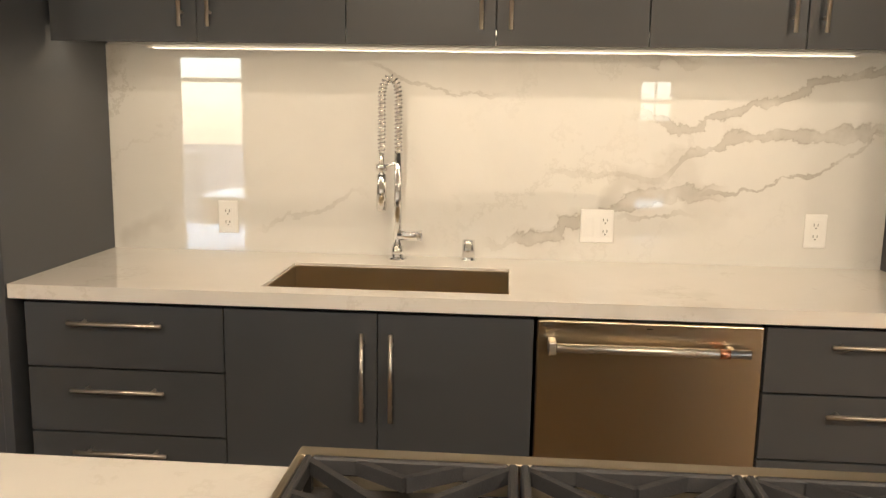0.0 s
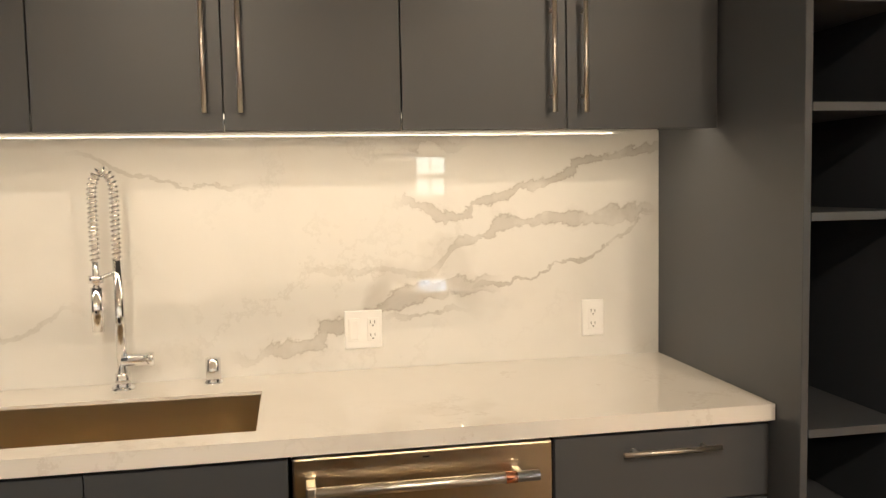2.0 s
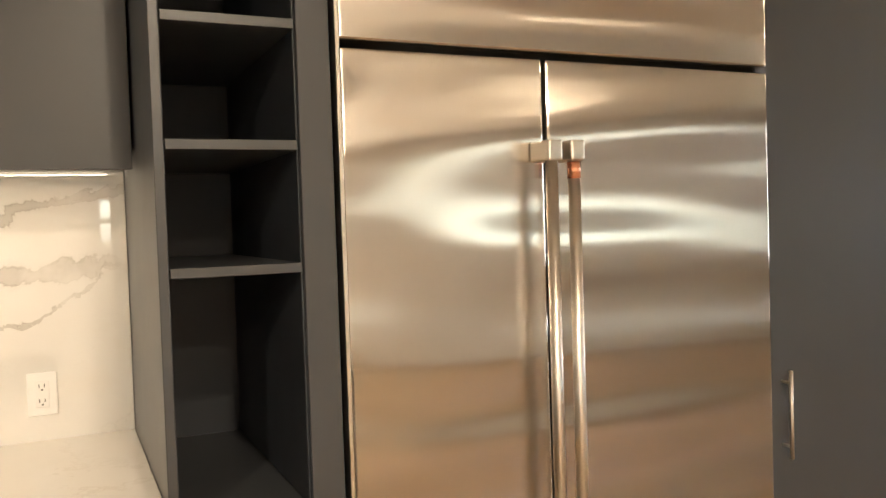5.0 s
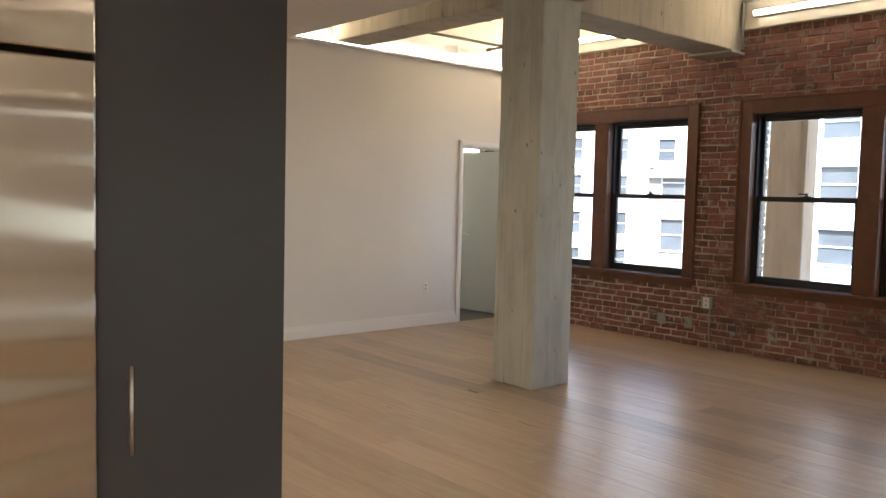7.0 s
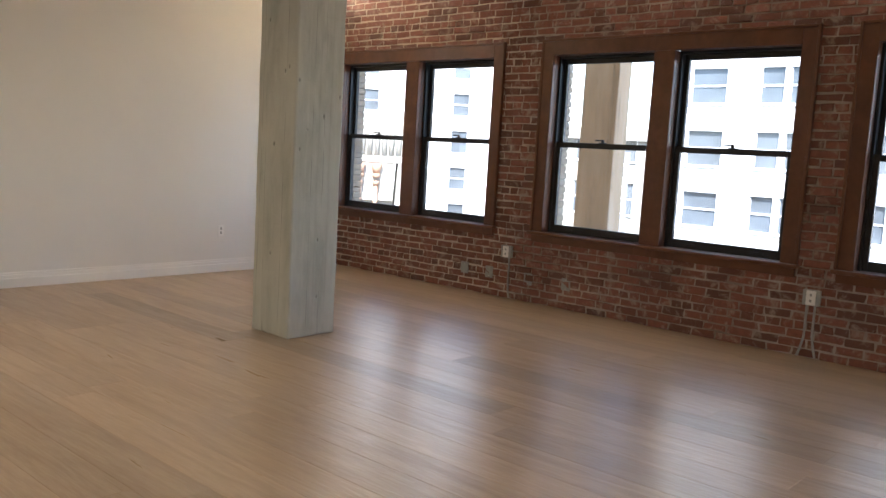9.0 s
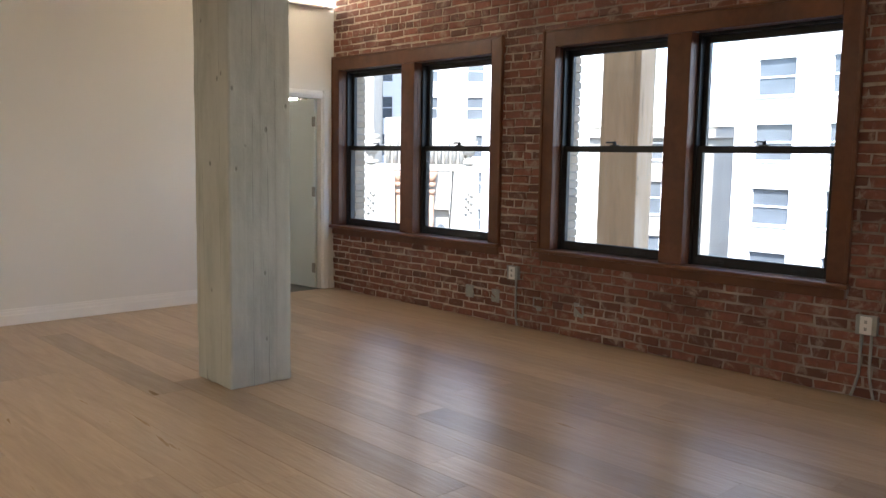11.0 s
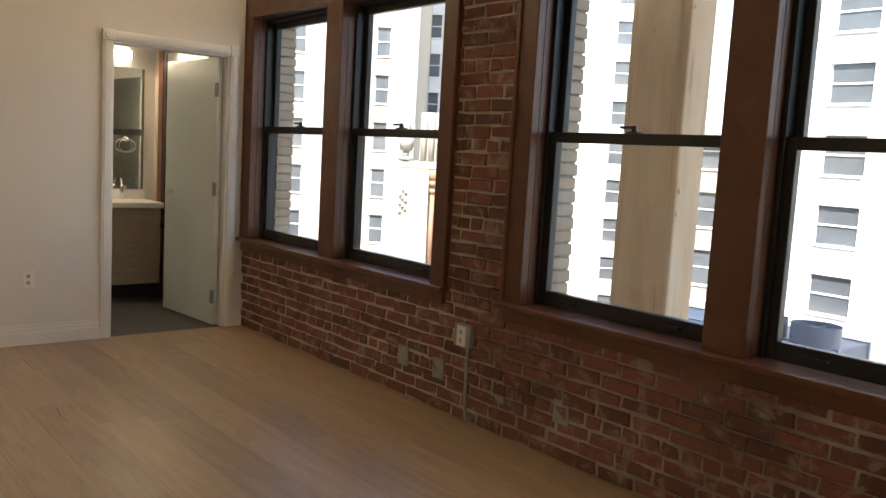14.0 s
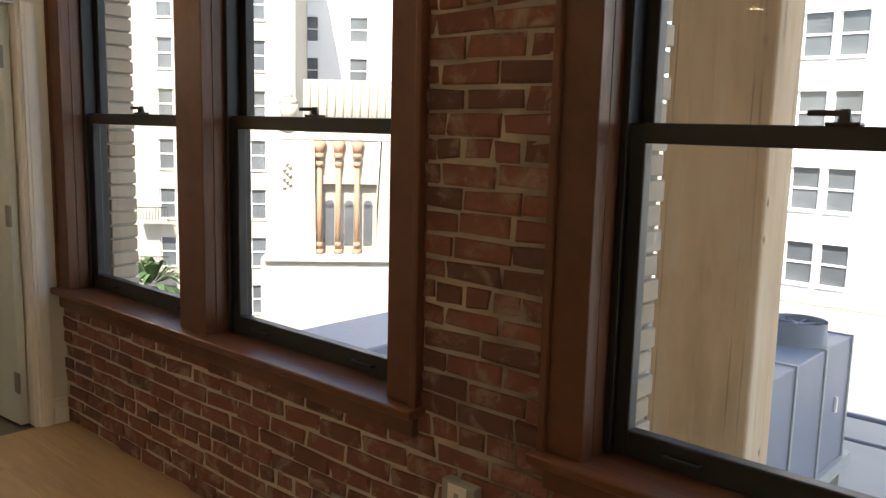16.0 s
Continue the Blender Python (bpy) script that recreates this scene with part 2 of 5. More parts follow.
def glass_mat(name, tint=(1, 1, 1), rough=0.0):
    m = bpy.data.materials.new(name)
    m.use_nodes = True
    nt = m.node_tree
    b = nt.nodes["Principled BSDF"]
    out = nt.nodes["Material Output"]
    gl = node(nt, "ShaderNodeBsdfGlossy", Roughness=0.02)
    tr = nt.nodes.new("ShaderNodeBsdfTransparent")
    tr.inputs[0].default_value = (*tint, 1)
    ms = nt.nodes.new("ShaderNodeMixShader")
    ms.inputs[0].default_value = 0.045
    nt.links.new(tr.outputs[0], ms.inputs[1])
    nt.links.new(gl.outputs[0], ms.inputs[2])
    nt.links.new(ms.outputs[0], out.inputs[0])
    nt.nodes.remove(b)
    return m


M_CAB = painted("grey cabinet lacquer", (0.058, 0.062, 0.069), 0.36, 0.05, 2.0, 0.02)
# darker, bluer copy of the lacquer that paints shade into the open shelves
M_CABSHADE = painted("cabinet lacquer darkened for recess shade", (0.03, 0.034, 0.042), 0.5, 0.05)
M_MARBLE = marble("white marble slab", (0.80, 0.785, 0.75), (0.36, 0.33, 0.28), 1.35, 0.018, 0.85)
M_COUNTER = marble("polished stone counter", (0.82, 0.79, 0.74), (0.50, 0.45, 0.38), 1.1, 0.07, 0.5)
M_STEEL = brushed(metal_mat("brushed stainless steel", (0.66, 0.57, 0.43), 0.31, (160, 160, 1), 0.0), 0.75)
M_STEELW = brushed(metal_mat("wavy stainless door", (0.55, 0.51, 0.455), 0.20, (260, 260, 0.6), 0.6), 0.88)
M_NICKEL = metal_mat("satin nickel", (0.68, 0.64, 0.58), 0.33)
M_HINGE = metal_mat("dull steel hinge", (0.30, 0.29, 0.27), 0.45)
M_CHROME = metal_mat("chrome", (0.8, 0.8, 0.8), 0.06)
M_COPPER = metal_mat("copper", (0.75, 0.36, 0.22), 0.25)
M_IRON = painted("cast iron", (0.035, 0.035, 0.038), 0.55, 0.2, 20, 0.4, 300)
M_BLACK = painted("black paint", (0.018, 0.019, 0.02), 0.4, 0.2, 6)
# near-black that paints shade into gaps, joints and slots; the display shares it
M_GAPBLACK = painted("dark shadow gap", (0.01, 0.01, 0.01), 0.9)
M_WHITE = painted("white wall paint", (0.79, 0.78, 0.755), 0.7, 0.03, 0.8, 0.06, 160)
M_CEIL = painted("white ceiling paint", (0.72, 0.70, 0.66), 0.8, 0.03, 0.8, 0.06)
M_TAN = painted("cream painted concrete", (0.55, 0.49, 0.38), 0.8, 0.1, 4, 0.3, 40)
M_TRIM = painted("white trim paint", (0.85, 0.84, 0.82), 0.4, 0.03, 3, 0.03)
M_DOOR = painted("pale green-white door paint", (0.62, 0.67, 0.65), 0.35, 0.03, 2, 0.03)
M_PLASTIC = painted("white plastic", (0.86, 0.85, 0.83), 0.35, 0.02, 5, 0.02)
M_GREYBOX = painted("grey metal box", (0.36, 0.37, 0.36), 0.5, 0.12, 15)
M_PIPE = painted("black steel pipe", (0.02, 0.02, 0.02), 0.5, 0.2)
M_OAK = wood("oak floor", (0.31, 0.22, 0.138), (0.47, 0.36, 0.245), (3.2, 0.30, 3.2), 0.30, 4.0, True, True, "World", 0.75)
M_CHERRY = wood("stained cherry trim", (0.080, 0.031, 0.015), (0.185, 0.074, 0.036), (9, 0.9, 0.9), 0.32, 4.0, False)
M_BRICK = brick_mat("old red brick", (0.120, 0.056, 0.044), (0.215, 0.085, 0.060), (0.285, 0.115, 0.079), (0.42, 0.34, 0.28))
M_CREAMBRICK = brick_mat("cream facing brick", (0.42, 0.33, 0.23), (0.50, 0.41, 0.29), (0.56, 0.46, 0.34), (0.5, 0.44, 0.36))
M_CONC = concrete("painted concrete", (0.49, 0.50, 0.45), (0.37, 0.385, 0.34), (0.56, 0.57, 0.51))
M_CONCBEAM = concrete("painted concrete beam", (0.46, 0.42, 0.33), (0.36, 0.32, 0.25), (0.52, 0.48, 0.38))
M_TANPILLAR = concrete("tan weathered pillar", (0.64, 0.45, 0.27), (0.46, 0.31, 0.18), (0.70, 0.55, 0.38))
M_GLASS = glass_mat("window glass")
M_MIRROR = metal_mat("mirror", (0.85, 0.87, 0.86), 0.02)
M_TILE = painted("dark bathroom tile", (0.05, 0.05, 0.05), 0.4, 0.2, 5)
M_VANITY = wood("grey oak vanity", (0.30, 0.24, 0.19), (0.45, 0.38, 0.31), (1, 1, 9), 0.4, 5.0, False)
M_LED = emitter("warm light strip", (1.0, 0.78, 0.5), 0.4)
M_TUBE = emitter("fluorescent tube", (1.0, 0.88, 0.66), 4.0)
M_DISC = emitter("downlight lens", (1.0, 0.78, 0.5), 10.0)
M_FACADE = painted("white rendered facade", (0.80, 0.78, 0.74), 0.85, 0.05, 0.3, 0.3, 6)
M_FACADE2 = painted("cream stone facade", (0.37, 0.34, 0.285), 0.85, 0.1, 0.6, 0.3, 6)
M_SHADEWIN = painted("dark window glass", (0.10, 0.11, 0.12), 0.12, 0.3, 0.5, 0.0)
M_ORANGE = painted("terracotta column", (0.36, 0.21, 0.13), 0.6, 0.12, 2)
M_ROOF = painted("pale roof membrane", (0.33, 0.32, 0.29), 0.8, 0.12, 0.7)
M_ACGREY = painted("grey sheet metal", (0.20, 0.215, 0.26), 0.45, 0.08, 2)
M_STREET = painted("street asphalt", (0.06, 0.06, 0.06), 0.9, 0.2, 0.4)
M_LEAF = painted("palm leaf", (0.05, 0.09, 0.03), 0.5, 0.3, 3)
# dark cloth painted mid grey, with the washed-out glare put into its colour
M_BANNER = painted("banner cloth greyed for glare", (0.25, 0.25, 0.255), 0.7)


# ---- mesh helpers ----
def box_bm(bm, x0, y0, z0, x1, y1, z1, bev=0.0, seg=1):
    r = bmesh.ops.create_cube(bm, size=1.0)
    vs = r["verts"]
    for v in vs:
        v.co = Vector((x0 + (v.co.x + 0.5) * (x1 - x0), y0 + (v.co.y + 0.5) * (y1 - y0), z0 + (v.co.z + 0.5) * (z1 - z0)))
    if bev > 0:
        es = list({e for v in vs for e in v.link_edges})
        bmesh.ops.bevel(bm, geom=es, offset=bev, segments=seg, profile=0.5, affect="EDGES", clamp_overlap=True)


def tube_bm(bm, a, b, r, n=12, r2=None):
    a, b = Vector(a), Vector(b)
    d = b - a
    m = Matrix.Translation((a + b) / 2) @ d.to_track_quat("Z", "Y").to_matrix().to_4x4()
    bmesh.ops.create_cone(bm, cap_ends=True, segments=n, radius1=r, radius2=r if r2 is None else r2, depth=d.length, matrix=m)


def finish(name, bm, mat, parent=None, smooth=False):
    me = bpy.data.meshes.new(name)
    bmesh.ops.recalc_face_normals(bm, faces=bm.faces)
    bm.to_mesh(me)
    bm.free()
    me.materials.append(mat)
    if smooth:
        for p in me.polygons:
            p.use_smooth = True
    ob = new(name, me)
    if parent is not None:
        ob.parent = parent
    return ob


APART = {"end_cap", "handle_bracket", "casing", "side", "louvre", "seam", "skid", "duct", "parapet", "outer_moulding", "reveal", "jamb_liner", "lining", "hanger", "fitting", "mount", "screw", "toe_kick", "railing", "body_shell"}
TINY = {"slots", "fine_print", "window_frame"}


def boxes(name, dims, mat, parent=None, bev=0.0, seg=1):
    if parent is not None and name in APART and len(dims) > 1:
        return [boxes(name, [d], mat, parent, bev, seg) for d in dims][-1]
    if name in TINY:
        return tagged(joined_boxes(name, dims, mat, parent, bev, seg), kind="stuff")
    return joined_boxes(name, dims, mat, parent, bev, seg)


def joined_boxes(name, dims, mat, parent=None, bev=0.0, seg=1):
    bm = bmesh.new()
    for d in dims:
        box_bm(bm, *d, bev, seg)
    return finish(name, bm, mat, parent)


def tubes(name, segs, mat, parent=None, n=12):
    if parent is not None and name in APART and name != "railing" and len(segs) > 1:
        return [tubes(name, [s], mat, parent, n) for s in segs][-1]
    bm = bmesh.new()
    for a, b, r in segs:
        tube_bm(bm, a, b, r, n)
    return finish(name, bm, mat, parent, True)


def thing(name, at, label, category, group="", kind=""):
    e = new(name)
    e.empty_display_size = 0.1
    e.location = at
    bpy.context.view_layer.update()
    return tagged(e, label, category, group, kind)


def path_curve(name, pts, r, mat, parent=None, cyclic=False, res=2):
    cu = bpy.data.curves.new(name, "CURVE")
    cu.dimensions, cu.bevel_depth, cu.bevel_resolution = "3D", r, res
    sp = cu.splines.new("POLY")
    sp.points.add(len(pts) - 1)
    for p, q in zip(sp.points, pts):
        p.co = (*q, 1)
    sp.use_cyclic_u = cyclic
    cu.use_fill_caps = True
    cu.materials.append(mat)
    tmp = bpy.data.objects.new(name, cu)
    me = bpy.data.meshes.new_from_object(tmp)
    bpy.data.objects.remove(tmp)
    for p in me.polygons:
        p.use_smooth = True
    ob = new(name, me)
    if parent is not None:
        ob.parent = parent
    return ob


def text_mesh(name, body, size, m, mat, parent=None):
    cu = bpy.data.curves.new(name, "FONT")
    cu.body, cu.size, cu.extrude, cu.align_x, cu.align_y = body, size, 0.004, "CENTER", "CENTER"
    cu.materials.append(mat)
    tmp = bpy.data.objects.new(name, cu)
    me = bpy.data.meshes.new_from_object(tmp)
    bpy.data.objects.remove(tmp)
    ob = new(name, me)
    ob.matrix_world = m
    if parent is not None:
        ob.parent = parent
    return ob


# ---- plan ----
XB = 11.017         # inner face of the brick wall
YW = 4.217          # white wall
YS, XW = -6.5, -3.6  # south and west ends
ZC = 3.55           # concrete ceiling
ZS = 2.70           # dropped ceiling over the kitchen
XS = 6.84
WIN = [(1.748, 4.205), (-1.20, 1.268), (-4.0, -1.50)]  # casing spans along the brick wall
CT, CB, SILL = 2.48, 0.60, 0.70                       # casing top, apron bottom, sill top

# ---- structure ----
sub = tagged(boxes("subfloor", [(XW - 0.3, YS - 0.3, -0.30, XB + 0.4, YW + 0.14, -0.020)], M_GAPBLACK), "dark floor base under the planks", "floor", kind="structure")
tagged(boxes("ceiling", [(XW - 0.3, YS - 0.3, ZC, XB + 0.4, YW + 2.5, ZC + 0.3)], M_TAN), "cream painted concrete ceiling slab", "ceiling", kind="structure")
tagged(boxes("ceiling_dropped", [(XW, YS, ZS, XS, YW - 0.003, ZC - 0.003)], M_CEIL, bev=0.004), "white dropped ceiling over the kitchen", "ceiling", kind="structure")

DX0, DX1, DH = 9.995, 10.866, 2.07   # bathroom door opening
tagged(boxes("wall_north", [(XW - 0.3, YW, 0, DX0, YW + 0.13, ZC), (DX1, YW, 0, XB, YW + 0.13, ZC), (DX0, YW, DH, DX1, YW + 0.13, ZC)], M_WHITE),
       "plain white painted plaster wall with a doorway", "wall", kind="structure")
tagged(boxes("wall_west", [(XW - 0.3, YS - 0.3, 0, XW, YW, ZC)], M_WHITE), "plain white painted wall", "wall", kind="structure")
SW = [(-2.43, -1.60, 0.05, 2.10), (2.82, 3.22, 1.32, 1.82), (5.72, 7.2, 1.35, 1.82), (7.5, 9.3, 1.35, 1.82)]
south, edge = [], XW
for a, b, c, d in SW:
    south += [(edge, YS - 0.3, 0, a, YS, ZC), (a, YS - 0.3, 0, b, YS, c), (a, YS - 0.3, d, b, YS, ZC)]
    edge = b
south.append((edge, YS - 0.3, 0, XB + 0.4, YS, ZC))
tagged(boxes("wall_south", south, M_WHITE), "plain white painted wall with windows", "wall", kind="structure")
for i, (a, b, c, d) in enumerate(SW):
    w = thing("window_%d" % (i + 4), ((a + b) / 2, YS - 0.1, c), "black framed window in the white wall", "window", kind="structure")
    w0 = Vector(w.location)
    ox, oy, oz = w0
    f = 0.04
    zm = c + (d - c) * (0.82 if i == 0 else 0.5)
    boxes("frame", [(a - ox, -0.03, 0, a + f - ox, 0.03, d - c), (b - f - ox, -0.03, 0, b - ox, 0.03, d - c), (a + f - ox, -0.03, 0, b - f - ox, 0.03, f),
                    (a + f - ox, -0.03, d - c - f, b - f - ox, 0.03, d - c), (a + f - ox, -0.025, zm - 0.025 - oz, b - f - ox, 0.025, zm + 0.025 - oz)], M_TRIM, w)
    if i == 1:
        boxes("muntin", [(-0.009, -0.02, f, 0.009, 0.02, (d - c) / 2 - 0.026), (-0.009, -0.02, (d - c) / 2 + 0.026, 0.009, 0.02, d - c - f)], M_TRIM, w)
    g = boxes("pane", [(a + f - ox, -0.004, f, b - f - ox, 0.004, d - c - f)], M_GLASS, w)
    g.visible_shadow = False

# kitchen back wall behind the cabinets, open past its east end
tagged(boxes("wall_kitchen", [(XW, 0.02, 0, 4.80, 0.14, ZS - 0.003)], M_WHITE), "white partition wall behind the kitchen", "wall", kind="structure")

# brick wall: mortar core with openings, bricks stand proud of it
ops = [(a + 0.09, b - 0.09) for a, b in WIN]
OZ0, OZ1 = 0.66, 2.40
spans, edge = [], YS - 0.3
for a, b in sorted(ops):
    spans.append((edge, a))
    edge = b
spans.append((edge, YW + 2.6))
M_MORTAR, nt_, b_ = material("lime mortar", (0.4, 0.36, 0.3), 0.95)
v_ = world_coords(nt_)
sm = noise_tex(nt_, v_, 1.6, 6, 0.6)
nt_.links.new(ramp(nt_, sm, [(0.36, (0.21, 0.16, 0.13)), (0.50, (0.34, 0.28, 0.23)), (0.64, (0.52, 0.45, 0.38))]), b_.inputs["Base Color"])
base_ = b_.inputs["Base Color"].links[0].from_socket
sep_ = nt_.nodes.new("ShaderNodeSeparateXYZ")
nt_.links.new(v_, sep_.inputs[0])
edge_ = nt_.nodes.new("ShaderNodeMath")
edge_.operation = "MULTIPLY_ADD"
edge_.inputs[1].default_value = 0.9
nt_.links.new(noise_tex(nt_, v_, 4.0, 4), edge_.inputs[0])
nt_.links.new(sep_.outputs[1], edge_.inputs[2])
rep_ = nt_.nodes.new("ShaderNodeMapRange")
rep_.inputs[1].default_value, rep_.inputs[2].default_value = 1.75, 2.1
nt_.links.new(edge_.outputs[0], rep_.inputs[0])
nt_.links.new(mix(nt_, rep_.outputs[0], base_, (0.62, 0.55, 0.46)), b_.inputs["Base Color"])  # repointed stretch by the door
bump(nt_, b_, noise_tex(nt_, v_, 50, 6, 0.7), 0.9, 0.012)
core = [(XB - 0.005, s0, 0, XB + 0.17, s1, ZC) for s0, s1 in spans]
core += [(XB - 0.005, a, 0, XB + 0.17, b, OZ0) for a, b in ops] + [(XB - 0.005, a, OZ1, XB + 0.17, b, ZC) for a, b in ops]
wall_brick = tagged(boxes("wall_east", core, M_MORTAR), "old exposed red brick wall with pale mortar", "wall", kind="structure")
outer = [(XB + 0.17, s0, -16, XB + 0.33, s1, ZC + 2) for s0, s1 in spans]
outer += [(XB + 0.17, a, -16, XB + 0.33, b, OZ0 - 0.05) for a, b in ops] + [(XB + 0.17, a, OZ1, XB + 0.33, b, ZC + 2) for a, b in ops]
wall_out = tagged(boxes("wall_outside", outer, M_FACADE2), "outer face of the building in cream masonry", "wall", kind="structure")

# unseen mass overhead, added to keep sun off the low roof and pillar
tagged(boxes("upper_storeys", [(XW - 0.3, YS - 6, ZC + 2.003, XB + 0.33, YW + 8, 13.0)], M_FACADE2), "unseen upper floors of the building, added to shade the roof outside", "building", kind="structure")

# spandrel beam over the brick and the concrete beams
tagged(boxes("spandrel_beam", [(XB - 0.05, 1.74, 3.16, XB + 0.003, YW - 0.003, ZC - 0.002), (XB - 0.05, YS, 3.16, XB + 0.003, 1.30, ZC - 0.002)], M_TAN, bev=0.006),
       "cream painted concrete edge beam above the brick", "beam", kind="structure")
CX0, CX1, CY0, CY1 = 8.143, 8.573, 1.302, 1.742


def rough_prism(name, x0, y0, z0, x1, y1, z1, mat, cuts=10, amp=0.004, board=0.0):
    bm = bmesh.new()
    box_bm(bm, x0, y0, z0, x1, y1, z1, 0.012, 2)
    bmesh.ops.subdivide_edges(bm, edges=[e for e in bm.edges if e.calc_length() > 0.3], cuts=cuts, use_grid_fill=True)
    for v in bm.verts:
        n = noise.noise_vector(v.co * 5.0) + 0.6 * noise.noise_vector(v.co * 17.0)
        if board:
            # boards of uneven depth leave upright steps in the faces
            side = 1 if min(abs(v.co.x - x0), abs(v.co.x - x1)) > 0.015 else 0
            k = math.floor((v.co.x if side else v.co.y) / board + 0.35)
            step = 0.007 * (noise.noise(Vector((k * 3.7, side * 9.1, math.floor(v.co.z / 1.9)))))
            mid = Vector(((x0 + x1) / 2, (y0 + y1) / 2, v.co.z))
            v.co += (v.co - mid).normalized() * step
        v.co += n * amp
    return finish(name, bm, mat)


col = rough_prism("column", CX0, CY0, 0, CX1, CY1, ZC - 0.002, M_CONC, 30, 0.005, 0.105)
tagged(col, "square board-formed concrete column in worn grey-green paint", "column", kind="structure")
tagged(rough_prism("beam_east", CX1 - 0.01, CY0 + 0.01, 2.96, XB - 0.003, CY1 - 0.02, ZC - 0.004, M_CONCBEAM, 14, 0.004), "cream painted concrete beam from column to brick wall", "beam", kind="structure")
tagged(rough_prism("beam_north", CX0 + 0.015, CY1 - 0.01, 3.02, CX1 - 0.015, YW - 0.004, ZC - 0.004, M_CONCBEAM, 12, 0.004), "cream painted concrete beam from column to white wall", "beam", kind="structure")
tagged(rough_prism("beam_south", CX0 + 0.015, YS, 3.02, CX1 - 0.015, CY0 + 0.01, ZC - 0.004, M_CONCBEAM, 20, 0.004), "cream painted concrete beam running from the column", "beam", kind="structure")
boxes_bracket = tagged(boxes("beam_bearing_plate", [(XB - 0.26, CY0 - 0.03, 2.925, XB - 0.008, CY1 + 0.01, 2.95)], M_GREYBOX, bev=0.004), "dark steel plate under the beam end", "plate", kind="structure")

# baseboard with a moulded top
bm = bmesh.new()
for x0, x1 in ((4.9, DX0 - 0.064), (DX1 + 0.064, XB - 0.012)):
    box_bm(bm, x0, YW - 0.016, 0, x1, YW - 0.001, 0.115, 0.002)
    box_bm(bm, x0, YW - 0.028, 0, x1, YW - 0.016, 0.085, 0.004, 2)
    box_bm(bm, x0, YW - 0.010, 0.115, x1, YW - 0.001, 0.135, 0.004, 2)
tagged(finish("baseboard", bm, M_TRIM), "white moulded baseboard along the wall", "baseboard", kind="structure")

# ---- windows of the brick wall ----


